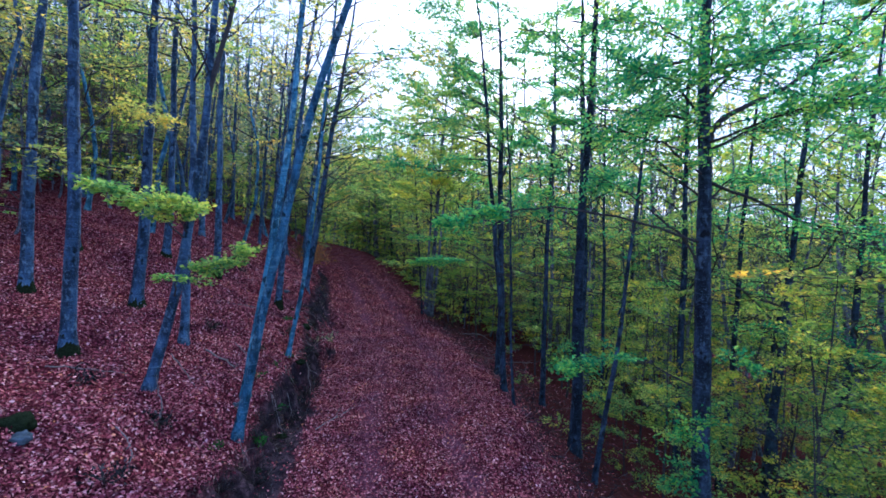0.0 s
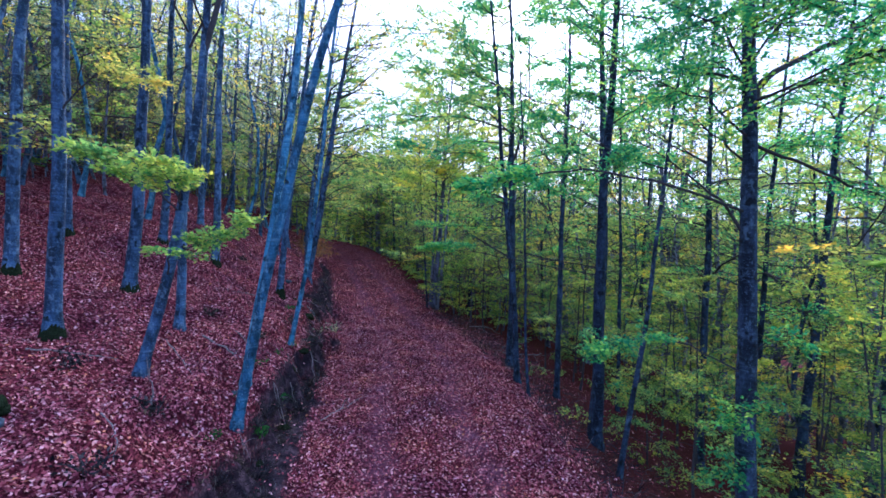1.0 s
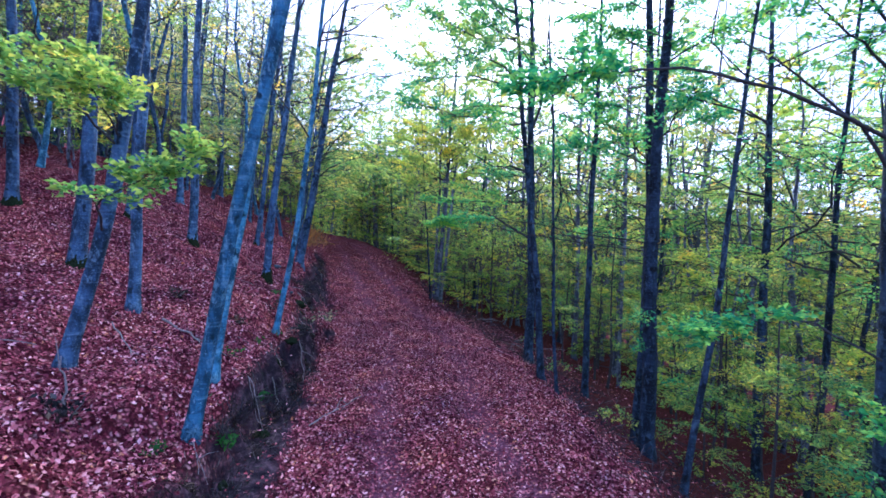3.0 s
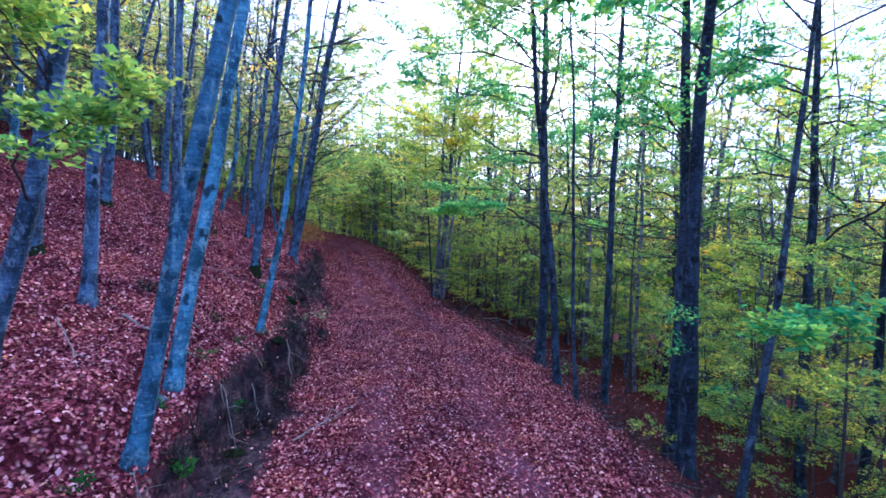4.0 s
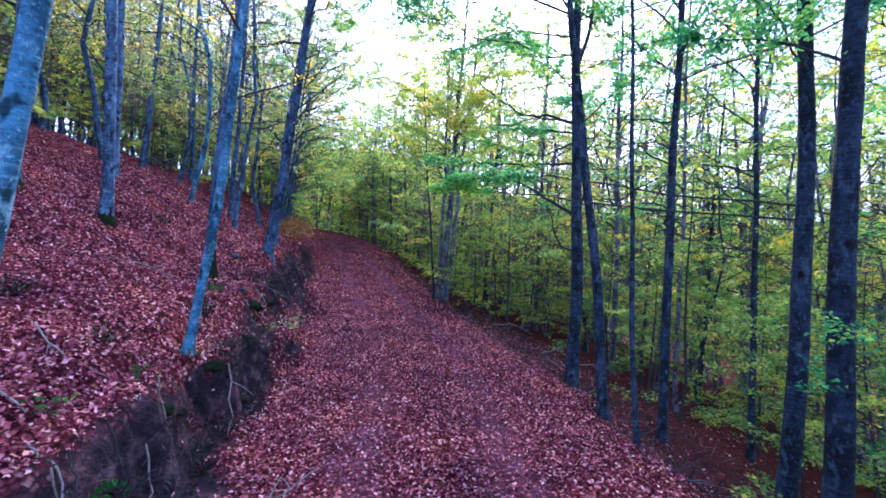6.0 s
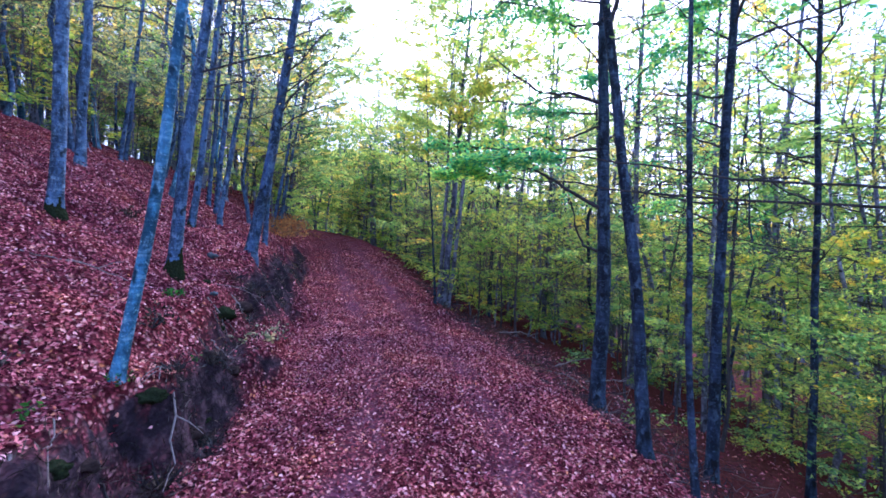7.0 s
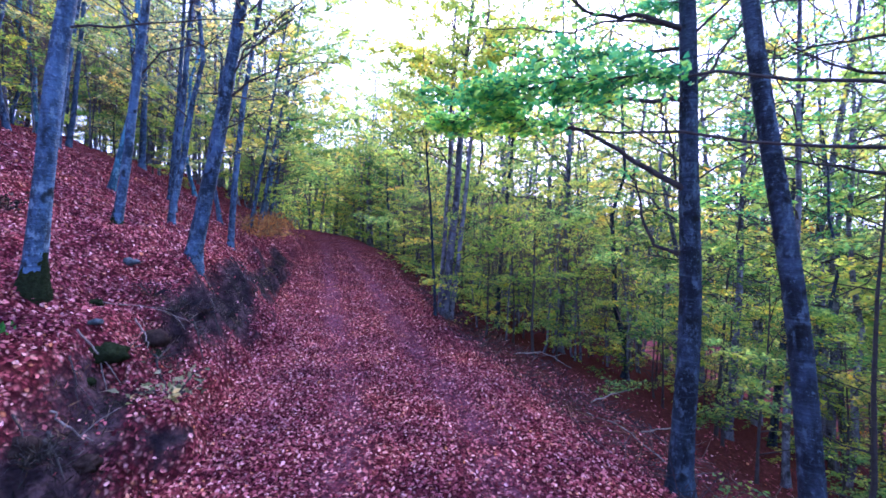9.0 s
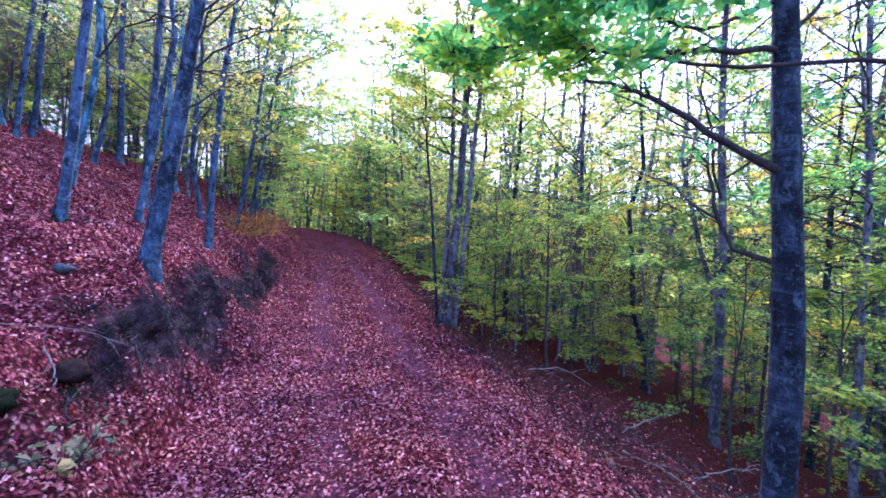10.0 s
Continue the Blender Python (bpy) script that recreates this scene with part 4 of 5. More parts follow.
# ---- distant wooded hill ----
def wooded_hill():
    """The canopy of the far side of the valley, seen through the gaps between the trees."""
    hx, hy = np.arange(-200, 260, 2.5), np.arange(82, 200, 2.5)
    A, B = np.meshgrid(hx, hy, indexing="ij")
    ridge = 12 + 22 * np.exp(-((A + 38) / 62) ** 2)
    height = -50 + (ridge + 50) * smooth(70, 178, B) + 4.5 * patchy(A * 0.21, B * 0.21, 21) + 2.5 * patchy(A * 0.55, B * 0.55, 22)
    s = Shape()
    i, j = np.meshgrid(np.arange(len(hx) - 1), np.arange(len(hy) - 1), indexing="ij")
    w = len(hy)
    s.add(np.stack([A, B, height], -1).reshape(-1, 3), np.stack([i * w + j, (i + 1) * w + j, (i + 1) * w + j + 1, i * w + j + 1], -1).reshape(-1, 4))
    tagged(new("backdrop_hill", s.mesh("backdrop_hill", [M_CANOPY])), "distant hillside covered in green and yellow autumn wood", "hill", kind="structure")


wooded_hill()

# ---- the wood round about ----
def wood_variants(low, seed, slim, thin_top, leaf_len, per_twig=17):
    made = [beech_shapes(seed + k, 9.5 + k * 0.9, 0.75 * slim + 0.01 * k, (0.03 * (k - 2), 0.02 * (2 - k)), (0, 0), low, 10, 1.3, 1.0, leaf_len, 7, 12, per_twig, 0.2, None, 14, thin_top=thin_top, flat=0.3, cut="wedge") for k in range(5)]
    rng = np.random.default_rng(seed)
    full = []
    for trunk, wood, leaves, line in made:
        n, twigs = 190, Shape()         # bare twigs of the upper crown
        z = rng.uniform(0.35, 1.0, n) * line[-1, 2]
        at = np.stack([np.interp(z, line[:, 2], line[:, 0]), np.interp(z, line[:, 2], line[:, 1]), z], 1) + rng.normal(size=(n, 3)) * (0.95, 0.95, 0.2)
        blades(twigs, at, rng.normal(size=(n, 3)) * (1, 1, 0.6) + (0, 0, 0.8), rng.normal(size=(n, 3)), rng.uniform(0.4, 1.2, n), np.full(n, 0.012), 0, 0.05)
        full.append((trunk, wood, leaves, line, twigs))
    return full


def far_variants(low, limbs, seed, leaf_len, per_twig):
    return [beech_shapes(seed + k, 10 + k * 0.9, 0.07 + 0.01 * k, (0.03 * (k - 2), 0), (0, 0), low + 0.03 * k, limbs, 1.45, 1.0, leaf_len, 5, 7, per_twig, 0.25, None, 8, False, 3, thin_top=0.45, flat=0.3, cut="wedge") for k in range(5)]


def sapling_variants():
    return [beech_shapes(400 + k, 2.4 + 0.8 * k, 0.018 + 0.004 * k, (0.05 * (k - 2), 0.03), (0, 0), 0.08, 9, 0.72, 1.0, 0.066, 5, 9, 33, 0.08, None, 9, True, 3, 0.15, 0.25, cut="wedge") for k in range(5)]


TAKEN = []


def clear_of(x, y, gap):
    if any((x - a) ** 2 + (y - b) ** 2 < gap * gap for a, b in TAKEN):
        return False
    TAKEN.append((x, y))
    return True


def scatter_wood():
    rng = np.random.default_rng(77)
    uphill, downhill = wood_variants(0.22, 300, 0.075, 0.8, 0.085, 36), wood_variants(0.12, 320, 0.07, 0.4, 0.075, 46)
    verge = wood_variants(0.14, 340, 0.055, 0.15, 0.085, 40)
    distant, thicket, saplings = far_variants(0.14, 11, 350, 0.195, 18), far_variants(0.13, 15, 370, 0.198, 21), sapling_variants()
    brush = far_variants(0.02, 10, 390, 0.26, 20)
    for ob in list(scene.objects):
        if ob.type == "EMPTY" and ob.name.startswith("beech_tree"):
            TAKEN.append((ob.location.x, ob.location.y))
    first = {}
    far = Shape()

    def put(kind, k, shapes, x, y, label, group, bark_mat, leaf_mat, size):
        m = base_at(x, y, 0.05) @ pose(0, 0, 0, rng.normal() * 1.5, rng.normal() * 1.5, rng.uniform(0, 360))
        key = (kind, k, bark_mat.name, leaf_mat.name)
        if key in first:
            ob = copy_thing(first[key], m)
        else:
            ob = first[key] = stand(kind, shapes, m, label, "tree" if kind == "beech_tree" else "sapling", group, bark_mat, leaf_mat)
        ob.scale = (size, size, size)

    def put_far(shapes, x, y, size, leaf_slot):
        m = np.array(base_at(x, y, 0.1) @ pose(0, 0, 0, 0, 0, rng.uniform(0, 360)))
        for shape, slot in [(shapes[0], 0), (shapes[2], leaf_slot)] + [(limb, 1) for limb in shapes[1]]:
            far.take(shape, m, size, slot)
        n = 100                        # bare twigs of the upper crown
        at = np.stack([rng.normal(size=n) * 1.1, rng.normal(size=n) * 1.1, rng.uniform(4.0, 10.5, n)], 1) * size + m[:3, 3]
        way = rng.normal(size=(n, 3)) + (0, 0, 0.9)
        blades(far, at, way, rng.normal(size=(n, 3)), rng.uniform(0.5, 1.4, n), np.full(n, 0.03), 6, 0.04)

    near = distant_count = 0
    for n in range(14000):
        west = rng.random() < 0.45
        y = rng.uniform(-6, 85)
        el, er = float(table(y, PLAN_Y, EDGE_L)), float(table(y, PLAN_Y, EDGE_R))
        d = rng.uniform(0, 1) ** 1.3 * 45
        x = el - 1.2 - d if west else er + 1.0 + d
        away = math.hypot(x, y - 5)
        if x < -48 or west and (x > -9.0 if y < 19 else x > el - 2.2) or not west and d < (5.2 if y < 22 else 1.0):
            continue
        if y < 2 and away < 6 or away > 15 and abs(x) > 1.1 * (y + 3) + 3:
            continue
        if not clear_of(x, y, (1.45 if west else 1.9) if away < 25 else 2.1):
            continue
        k = int(rng.integers(0, 5))
        size = rng.uniform(0.8, 1.25)
        if away < 26 and near < 150:
            near += 1
            mat = (M_DULL, M_GREEN, M_YELLOW)[int(rng.integers(0, 3))] if west else (M_SHADED, M_GREEN, M_GREEN, M_YELLOW, M_YELLOW)[int(rng.integers(0, 5))]
            put("beech_tree", k, (uphill if west else verge if y > 19 and d < 7 else downhill)[k], x, y, "slender grey beech in the wood with thin autumn foliage", WEST if west else EAST, (M_BARK, M_BARK_PALE)[n % 2] if west else M_BARK_GREY if d > 7 else M_BARK_SHADED, mat, size)
        elif away > 18 and distant_count < 195:
            distant_count += 1
            put_far(distant[k], x, y, size * ((1.1 if y < 35 else 1.35) + (0 if west else 0.012 * d)), 4 if west and rng.random() < 0.7 else (2, 3, 7)[int(rng.integers(0, 3))])
    def west_of(y, least, most):
        return float(table(y, PLAN_Y, EDGE_L)) - rng.uniform(least, most)

    def east_of(y, least, most):
        return float(table(y, PLAN_Y, EDGE_R)) + rng.uniform(least, most)

    def grow(count, shapes, lo, hi, place, size, slots):
        for n in range(count):
            y = rng.uniform(lo, hi)
            x, s = place(y), size * rng.uniform(0.75, 1.2)
            if (x > east_of(y, 1.2, 1.2) or x < west_of(y, 1.2, 1.2)) and abs(x) < 1.1 * (y + 3) + 3:
                put_far(shapes[n % 5], x, y, s, slots[int(rng.integers(0, len(slots)))])

    grow(74, thicket, 47, 70, lambda y: -0.25 * (y - 9) + rng.uniform(-9, 10), 1.25, (5, 2, 2, 3))        # behind the bend
    grow(60, thicket, 10, 58, lambda y: east_of(y, 10, 34), 1.4, (2, 2, 7, 3, 5))                          # down the eastern slope
    grow(36, thicket, 16, 46, lambda y: west_of(y, 11, 32), 1.0, (4, 2, 3, 4))                             # over the western brow
    grow(40, thicket, 28, 54, lambda y: west_of(y, 3, 16), 1.0, (4, 2, 4, 3))                              # inside the bend
    grow(70, brush, 9, 46, lambda y: west_of(y, 7.5, 17), 0.44, (4, 2, 7))                                # low growth on the western slope
    grow(45, brush, 14, 34, lambda y: west_of(y, 9, 13), 0.42, (4, 2, 5))                                  # along the western brow
    grow(34, brush, 47, 57, lambda y: -0.25 * (y - 9) + rng.uniform(-7, 5), 0.5, (5, 5, 2))                    # growth in the shaded leaf colour that closes the bend
    grow(28, brush, 32, 46, lambda y: west_of(y, 1.0, 4.5), 0.5, (2, 7, 2, 5))                             # green growth on the inner side of the bend
    grow(50, brush, 22, 42, lambda y: east_of(y, 1.4, 7), 0.38, (7, 7, 2))                                 # undergrowth below the bend
    tagged(new("far_woods", far.mesh("far_woods", [M_BARK_GREY, M_TWIG, M_GREEN, M_YELLOW, M_DULL, M_SHADED, M_HAZE, M_BRIGHT], False)), "distant beech wood with green and yellow foliage", "woods", kind="stuff")

    placed = 0
    for n in range(200):               # young growth down the near eastern slope
        y = rng.uniform(4.5, 12)
        x = float(table(y, PLAN_Y, EDGE_R)) + rng.uniform(2.4, 6.5)
        if placed < 20 and x < 1.0 * y + 3 and clear_of(x, y, 0.8):
            put("beech_sapling", placed % 5, saplings[placed % 5], x, y, "young beech sapling with layered green leaves", "saplings under the beeches", M_TWIG, (M_GREEN, M_BRIGHT, M_GREEN)[placed % 3], rng.uniform(0.7, 1.1))
            placed += 1

    count = 0
    for n in range(5000):
        west = rng.random() < 0.22
        y = rng.uniform(3, 58)
        el, er = float(table(y, PLAN_Y, EDGE_L)), float(table(y, PLAN_Y, EDGE_R))
        d = rng.uniform(0, 1) ** 1.7 * 14
        x = el - 1.5 - d if west else er + 0.8 + d
        if not west and d < (2.3 if y < 13.5 else 1.8 if y < 20 else 0.5) or west and (y < 18 or y < 28 and d < 4):
            continue
        if count >= 185 or not clear_of(x, y, 0.8):
            continue
        count += 1
        k = int(rng.integers(0, 5))
        put("beech_sapling", k, saplings[k], x, y, "young beech sapling with layered green leaves", "saplings under the beeches", M_TWIG, (M_GREEN, M_BRIGHT, M_SHADED, M_GREEN)[int(rng.integers(0, 4))], rng.uniform(0.8, 1.3))


scatter_wood()

# ---- small growth and dead wood on the ground ----
def on_ground(x, y, up=0.0):
    return np.array((x, y, float(ground(x, y)) + up))


def shrub(name, x, y, wide, high, label, category, group, mat, seed, sprigs=420, blade=0.09, stems=6, rise=0.9, slim=0.55, stem_mat=None):
    """A low bush: bare stems from one foot and a cloud of small leaves round their upper parts."""
    rng = np.random.default_rng(seed)
    ob = thing(name, base_at(x, y, 0.03), label, category, group)
    tips = []
    for k in range(stems):
        az = 2 * math.pi * (k + rng.uniform(0, 0.7)) / stems
        ln = math.hypot(wide * 0.5, high) * rng.uniform(0.7, 1.0)
        pts = arc((0, 0, 0), az, rise * rng.uniform(0.7, 1.2), ln, rng.uniform(-0.5, 0.4), 6, rng, 0.1)
        stem = Shape()
        tube(stem, pts, np.linspace(0.012, 0.003, 6), 4)
        part("stem", stem, [stem_mat or M_TWIG], ob)
        tips.append(pts)
    tips = np.array(tips)
    k = sprigs
    which, where = rng.integers(0, stems, k), rng.uniform(1.2, 4.99, k)
    i = where.astype(int)
    f = (where - i)[:, None]
    at = tips[which, i] * (1 - f) + tips[which, i + 1] * f + rng.normal(size=(k, 3)) * (wide * 0.16, wide * 0.16, high * 0.14)
    at[:, 2] = np.maximum(at[:, 2], 0.03)
    size = blade * rng.uniform(0.6, 1.3, k)
    s = Shape()
    blades(s, at, rng.normal(size=(k, 3)) + (0, 0, 0.6), rng.normal(size=(k, 3)) + (0, 0, 0.8), size, size * slim)
    part("foliage", s, [mat], ob, smooth_faces=False)
    return ob


HEATH = "dark heath shrubs along the cut bank"
BANK_RNG = np.random.default_rng(59)
for k in range(44):
    y = 5.0 + 0.48 * k + BANK_RNG.uniform(-0.3, 0.3)
    x = float(bank_line(y)) + BANK_RNG.uniform(-0.22, 0.22)
    size = BANK_RNG.uniform(0.2, 0.42) if y < 14.2 else BANK_RNG.uniform(0.14, 0.3)
    if 11.9 < y < 14.2:
        continue
    shrub("heath_shrub", x, y, size, size * BANK_RNG.uniform(0.5, 0.85), "dark heather-like shrub rooted in the cut bank", "shrub", HEATH, M_HEATHER, 600 + k, 190 if y < 14.2 else 95, 0.09 if y < 14.2 else 0.075, 15, 0.8, 0.07, M_EDGE if k % 2 else M_TWIG)


def bank_growth():
    """Dark dry grass and rootlets hanging over the raw edge of the bank."""
    rng = np.random.default_rng(91)
    n = 15000
    y = rng.uniform(4.5, 27, n)
    patch = patchy(2.0, y * 0.9, 12)
    x = bank_line(y) + rng.normal(size=n) * 0.16
    keep = rng.random(n) < 0.25 + 0.9 * patch
    x, y = x[keep], y[keep]
    k = len(x)
    at = np.stack([x, y, ground(x, y) + 0.005], 1)
    head = rng.normal(size=(k, 3)) * 0.6 + np.stack([np.full(k, 0.5), np.full(k, -0.1), rng.uniform(-0.1, 0.9, k)], 1)
    size = rng.uniform(0.05, 0.15, k)
    s = Shape()
    blades(s, at, head, rng.normal(size=(k, 3)) + (0, 0, 0.5), size, size * 0.04 + 0.003, 0, 0.1)
    tagged(new("bank_grass", s.mesh("bank_grass", [M_STRAW], False)), "dark dry grass and rootlets on the raw bank", "grass", kind="stuff")


bank_growth()


def edge_twigs():
    """Dead twigs and dry stalks lying along the outer edge of the track."""
    rng = np.random.default_rng(92)
    n = 6500
    y = rng.uniform(6, 26, n)
    x = table(y, PLAN_Y, EDGE_R) + rng.uniform(0.1, 1.9, n) ** 1.3
    at = np.stack([x, y, ground(x, y) + 0.01], 1)
    head = rng.normal(size=(n, 3)) * (1, 1, 0.3) + (0, 0, 0.28)
    size = rng.uniform(0.08, 0.5, n)
    s = Shape()
    blades(s, at, head, rng.normal(size=(n, 3)) + (0, 0, 0.4), size, size * 0.016 + 0.005, 0, 0.03)
    tagged(new("edge_twigs", s.mesh("edge_twigs", [M_EDGE], False)), "dead grey twigs strewn along the outer track edge", "twigs", kind="stuff")


edge_twigs()
for k, (x, y) in enumerate(((-5.15, 9.86), (-5.03, 6.2), (-3.7, 5.85), (-3.3, 4.4), (-6.84, 14.95), (-4.0, 9.6), (-3.9, 11.3))):
    shrub("dry_tuft", x, y, 0.34, 0.24, "small dry dark tuft of twigs in the litter", "tuft", "dry tufts in the litter", M_HEATHER, 630 + k, 90, 0.06, 8)
for k, (x, y, mat) in enumerate(((-3.05, 8.35, M_LOWGREEN), (-2.75, 6.75, M_LOWGREEN), (-4.35, 12.3, M_LOWGREEN))):
    shrub("green_herb", x, y, 0.22, 0.16, "small green herb on the bank", "herb", "herbs on the bank", mat, 640 + k, 60, 0.07, 4)
shrub("pale_bush", -3.42, 13.2, 0.62, 0.26, "low bush with pale yellow-green leaves at the foot of the bank", "shrub", "", M_PALE, 650, 75, 0.085, 12, 0.6)
for k, (x, y, wide) in enumerate(((-4.75, 14.9, 0.6), (-4.5, 15.2, 0.5), (-4.55, 15.9, 0.5), (-3.75, 13.1, 0.35))):
    shrub("twig_brush", x, y, wide, wide * 0.35, "bare lilac-grey brushwood lying on the bank", "brushwood", "brushwood on the bank", M_EDGE, 645 + k, 90, 0.10, 26, 0.45, 0.06, M_EDGE)
for k, (x, y) in enumerate(((-9.6, 31.0), (-8.9, 28.8), (-10.2, 33.2), (-8.2, 26.8), (-7.8, 25.2))):
    shrub("bracken_clump", x, y, 2.2, 0.58, "withered tan bracken on the bank", "bracken", "bracken at the bend", M_FERN, 660 + k, 900, 0.16, 14, 0.6, 0.22)


def stick(name, points, r, label, category="branch", group="", mat=None, forks=2, seed=0):
    """A dead branch or root along the given line, with a few short forks."""
    rng = np.random.default_rng(seed)
    pts = np.asarray(points, float)
    s, t = np.linspace(0, 1, len(pts)), np.linspace(0, 1, 10)
    line = np.stack([np.interp(t, s, pts[:, k]) for k in range(3)], 1)
    line[1:-1] += rng.normal(size=(8, 3)) * r * 0.9
    body = Shape()
    tube(body, line, np.linspace(r, r * 0.35, 10), 6, 0, rng, 0.1)
    ob = new(name, body.mesh(name, [mat or M_STICK]))
    tagged(ob, label, category, group)
    for k in range(forks):
        a = line[rng.integers(3, 8)]
        ln = rng.uniform(0.15, 0.4)
        d = unit(line[-1] - line[0] + rng.normal(size=3) * 0.5 * np.linalg.norm(line[-1] - line[0])) * ln
        fork = Shape()
        tube(fork, np.stack([a, a + d * 0.5 + (0, 0, 0.02), a + d]), (r * 0.5, r * 0.4, r * 0.15), 5)
        part("fork", fork, [mat or M_STICK], ob)
    return ob


DEAD = "dead branches on the litter"
stick("fallen_branch", [on_ground(-2.3, 8.3, 0.03), on_ground(-2.05, 9.0, 0.03), on_ground(-1.8, 9.55, 0.05)], 0.014, "thin bare branch lying on the track", group=DEAD, seed=1, forks=3)
stick("fallen_branch", [on_ground(-5.6, 6.2, 0.03), on_ground(-5.3, 6.6, 0.04), on_ground(-4.95, 6.95, 0.03)], 0.013, "pale dead branch lying on the slope", group=DEAD, seed=2)
stick("fallen_branch", [on_ground(-4.6, 8.6, 0.05), on_ground(-4.1, 8.45, 0.06), on_ground(-3.5, 8.3, 0.05)], 0.017, "pale dead branch lying along the slope", group=DEAD, seed=3)
stick("fallen_branch", [on_ground(-4.3, 9.2, 0.04), on_ground(-3.9, 9.0, 0.05), on_ground(-3.4, 9.1, 0.04)], 0.010, "pale dead branch above the bank", group=DEAD, seed=4)
stick("fallen_branch", [on_ground(-4.9, 8.0, 0.04), on_ground(-4.3, 7.5, 0.04), on_ground(-4.0, 7.2, 0.04)], 0.010, "thin dead branch on the litter", group=DEAD, seed=5)
stick("fallen_branch", [on_ground(-3.9, 5.3, 0.04), on_ground(-3.5, 5.0, 0.05), on_ground(-3.3, 4.7, 0.04)], 0.010, "thin pale dead branch on the litter", group=DEAD, seed=6, forks=3)
stick("fallen_branch", [on_ground(-3.75, 5.9, 0.02), on_ground(-3.72, 5.9, 0.3), on_ground(-3.76, 5.88, 0.5)], 0.012, "broken stick standing in the litter", group=DEAD, seed=7, forks=1)
stick("fallen_branch", [on_ground(-4.9, 14.2, 0.04), on_ground(-4.5, 14.6, 0.06), on_ground(-4.2, 14.9, 0.04)], 0.007, "grey dead branch on the bank", group=DEAD, seed=8, forks=3)
stick("fallen_branch", [on_ground(-5.6, 11.5, 0.04), on_ground(-5.2, 11.9, 0.05), on_ground(-4.7, 12.0, 0.04)], 0.011, "grey dead branch on the slope", group=DEAD, seed=9)
stick("fallen_branch", [on_ground(1.6, 16.0, 0.04), on_ground(1.9, 15.2, 0.06), on_ground(2.1, 14.3, 0.05)], 0.013, "dead branch lying below the track edge", group=DEAD, seed=10, forks=3)
stick("fallen_branch", [on_ground(2.0, 17.0, 0.05), on_ground(2.6, 17.4, 0.35), on_ground(3.2, 17.9, 0.5)], 0.016, "dead branch propped on the slope", group=DEAD, seed=11, forks=3)
stick("fallen_branch", [on_ground(0.9, 19.0, 0.05), on_ground(1.6, 19.2, 0.25), on_ground(2.2, 19.0, 0.2)], 0.014, "grey dead branch on the slope", group=DEAD, seed=12, forks=3)
stick("fallen_branch", [on_ground(2.2, 15.4, 0.05), on_ground(2.9, 15.8, 0.3), on_ground(3.4, 15.9, 0.5)], 0.012, "grey dead branch on the slope", group=DEAD, seed=13, forks=3)
ROOTS = "roots hanging from the bank"
stick("hanging_root", [on_ground(-3.45, 10.75, 0.03), on_ground(-3.18, 10.55, 0.08), on_ground(-3.0, 10.25, 0.12), on_ground(-2.92, 10.0, 0.05)], 0.012, "pale thin root hanging down the cut bank", "root", ROOTS, seed=21, forks=1)
stick("hanging_root", [on_ground(-3.2, 9.0, 0.03), on_ground(-2.95, 8.8, 0.1), on_ground(-2.8, 8.5, 0.1)], 0.010, "pale thin root hanging down the cut bank", "root", ROOTS, seed=22, forks=1)
stick("hanging_root", [on_ground(-3.3, 8.1, 0.03), on_ground(-3.0, 8.0, 0.1), on_ground(-2.75, 7.8, 0.06)], 0.010, "thin root over dark earth", "root", ROOTS, seed=23, forks=1)
for k, (x, y, dx) in enumerate(((-4.9, 16.5, 0.5), (-4.7, 16.2, 0.4), (-5.1, 16.8, 0.5), (-4.4, 15.2, 0.4), (-5.3, 18.2, 0.5), (-5.6, 19.4, 0.5), (-4.1, 14.0, 0.3), (-3.7, 12.2, 0.3))):
    stick("bank_root", [on_ground(x, y, 0.02), on_ground(x + dx * 0.5, y - 0.15, 0.06), on_ground(x + dx, y - 0.3, 0.03)], 0.016, "dark root creeping over the bank", "root", "roots on the bank", M_TWIG, 2, 30 + k)
stick("pale_root", [on_ground(-4.3, 13.15, 0.03), on_ground(-4.12, 13.2, 0.12), on_ground(-3.95, 13.1, 0.1)], 0.011, "pale root looping over a mossy clod", "root", ROOTS, seed=51, forks=1)
stick("pale_root", [on_ground(-4.4, 14.1, 0.05), on_ground(-4.2, 14.0, 0.14), on_ground(-4.05, 13.85, 0.04)], 0.010, "pale root bent over the bank", "root", ROOTS, seed=52, forks=1)


def stone(x, y, r, label, mat, seed):
    rng = np.random.default_rng(seed)
    bm = bmesh.new()
    bmesh.ops.create_icosphere(bm, subdivisions=3, radius=r)
    for v in bm.verts:
        k = 1 + 0.45 * (noise.noise(v.co * (1.6 / r) + Vector((seed, 0, 0)))) + 0.3 * noise.noise(v.co * (4.5 / r) + Vector((0, seed, 0)))
        v.co = Vector((v.co.x * k * 1.2, v.co.y * k, v.co.z * k * 0.62))
    me = bpy.data.meshes.new("stone")
    bm.to_mesh(me)
    bm.free()
    for p in me.polygons:
        p.use_smooth = True
    me.materials.append(mat)
    ob = new("stone", me)
    ob.matrix_world = base_at(x, y, -r * 0.15) @ pose(0, 0, 0, 0, 0, rng.uniform(0, 360))
    return tagged(ob, label, "stone", "stones on the slope")


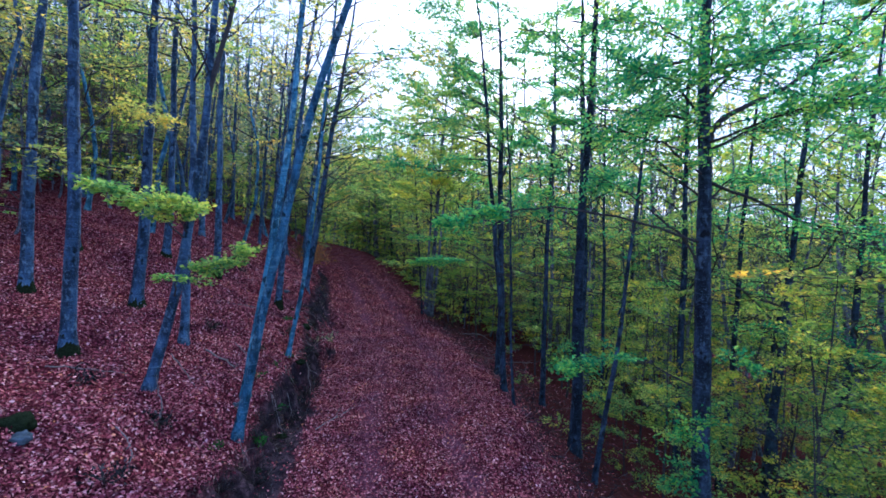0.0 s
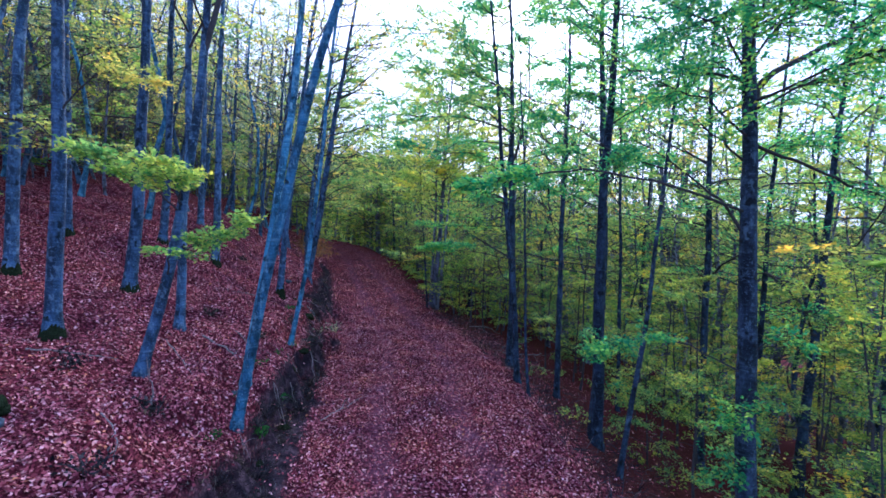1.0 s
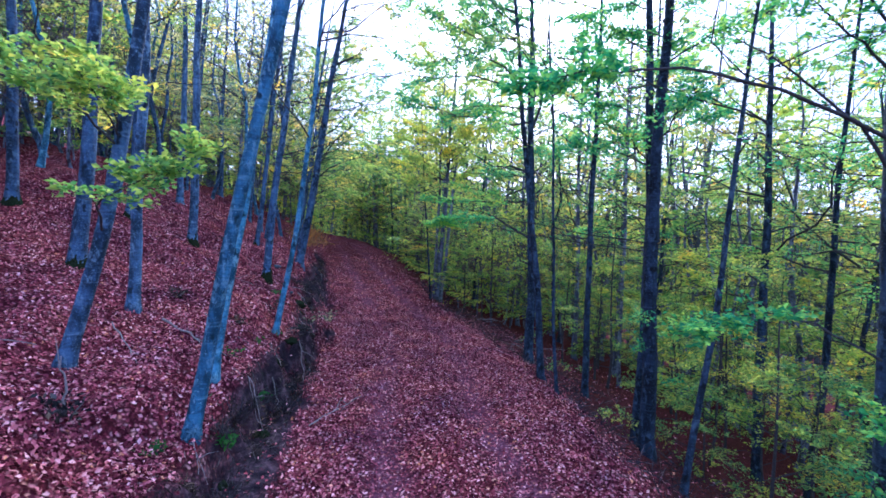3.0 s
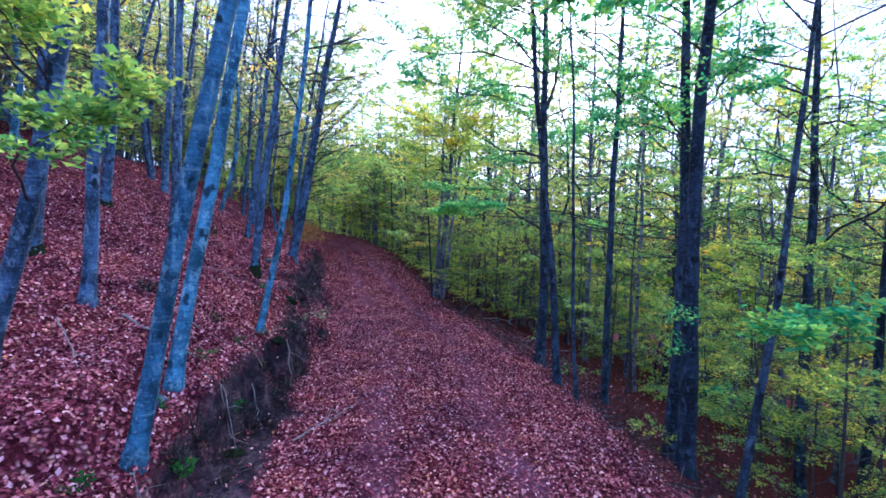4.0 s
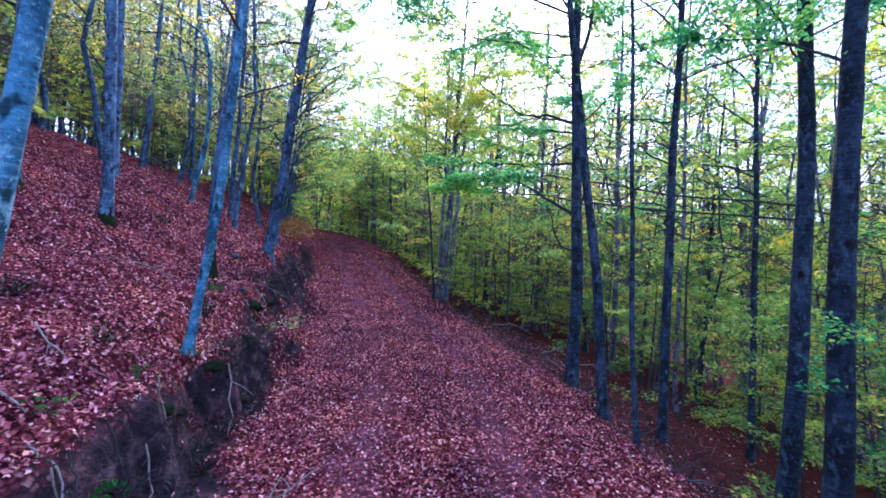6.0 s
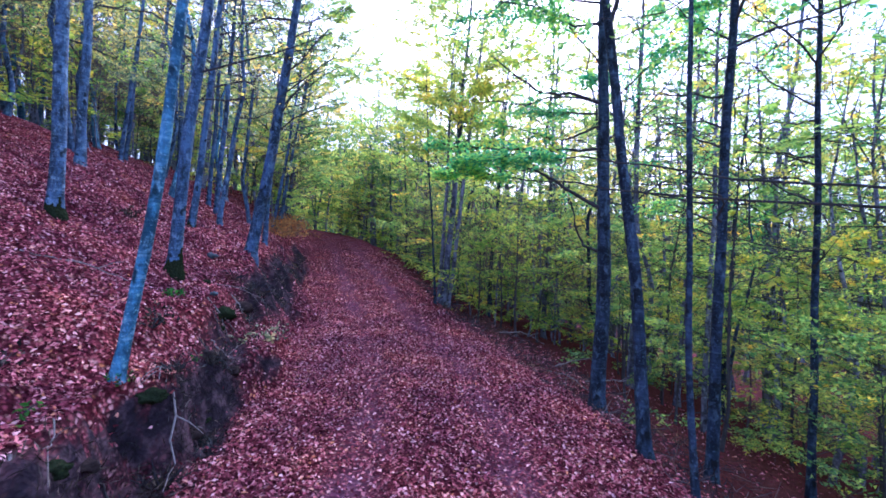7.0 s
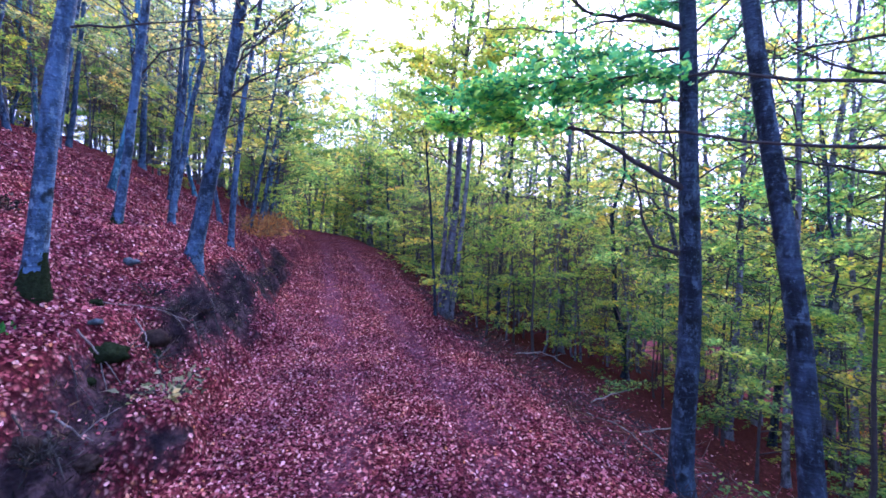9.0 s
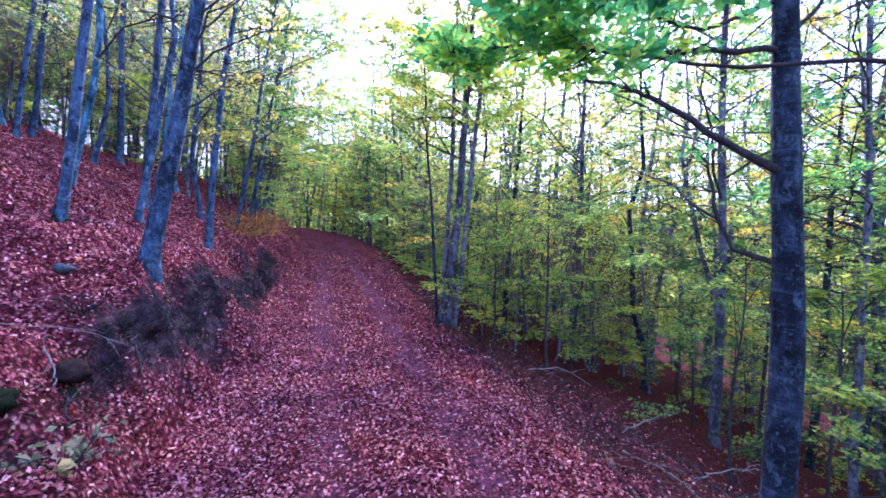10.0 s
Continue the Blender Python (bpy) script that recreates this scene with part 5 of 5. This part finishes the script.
for k in range(14):
    y = 6.3 + 0.5 * k + BANK_RNG.uniform(-0.2, 0.2)
    x = float(bank_line(y)) - BANK_RNG.uniform(0.1, 0.35)
    dx, dy = BANK_RNG.uniform(0.15, 0.35), BANK_RNG.uniform(-0.3, 0.1)
    stick("hanging_root", [on_ground(x, y, 0.04), on_ground(x + dx * 0.4, y + dy * 0.3, 0.08), on_ground(x + dx, y + dy, 0.04)], BANK_RNG.uniform(0.005, 0.011), "thin root hanging over dark earth", "root", ROOTS, M_STICK if k % 3 == 0 else M_TWIG, 2, 70 + k)
for k in range(12):
    y = 6.0 + 0.62 * k + BANK_RNG.uniform(-0.2, 0.2)
    x = float(bank_line(y)) + BANK_RNG.uniform(-0.25, 0.15)
    stone(x, y, BANK_RNG.uniform(0.05, 0.11), ("clod of dark earth in the raw bank", "mossy clod in the raw bank")[k % 2], (M_EARTH, M_MOSS)[k % 2], 40 + k)
for k in range(6):
    y = 6.2 + 1.05 * k + BANK_RNG.uniform(-0.3, 0.3)
    shrub("green_herb", float(table(y, PLAN_Y, EDGE_L)) - 0.55, y, 0.2, 0.12, "small green herb on the bank", "herb", "herbs on the bank", M_LOWGREEN, 680 + k, 34, 0.05, 4)
stone(-4.62, 4.75, 0.16, "mossy green stone in the litter", M_MOSS, 3)
stone(-4.4, 4.6, 0.10, "grey stone beside a mossy one", M_STONE, 4)
stone(-3.35, 7.35, 0.10, "grey stone at the foot of a beech", M_STONE, 5)
stone(-5.56, 15.6, 0.09, "small blue-grey stone in the litter", M_STONE, 7)
stone(-4.16, 13.33, 0.17, "mossy clod on the edge of the bank", M_MOSS, 11)
stone(-4.22, 14.17, 0.16, "dark mossy clod above the bank", M_EARTH, 12)
stone(-4.12, 14.05, 0.08, "small mossy lump on a clod of earth", M_MOSS, 13)
stone(-4.75, 13.94, 0.08, "small mossy stone in the litter", M_MOSS, 14)
stone(-4.37, 13.47, 0.055, "small blue-grey stone in the litter", M_STONE, 15)
stone(-3.62, 11.9, 0.1, "dark clod of earth on the bank", M_EARTH, 8)
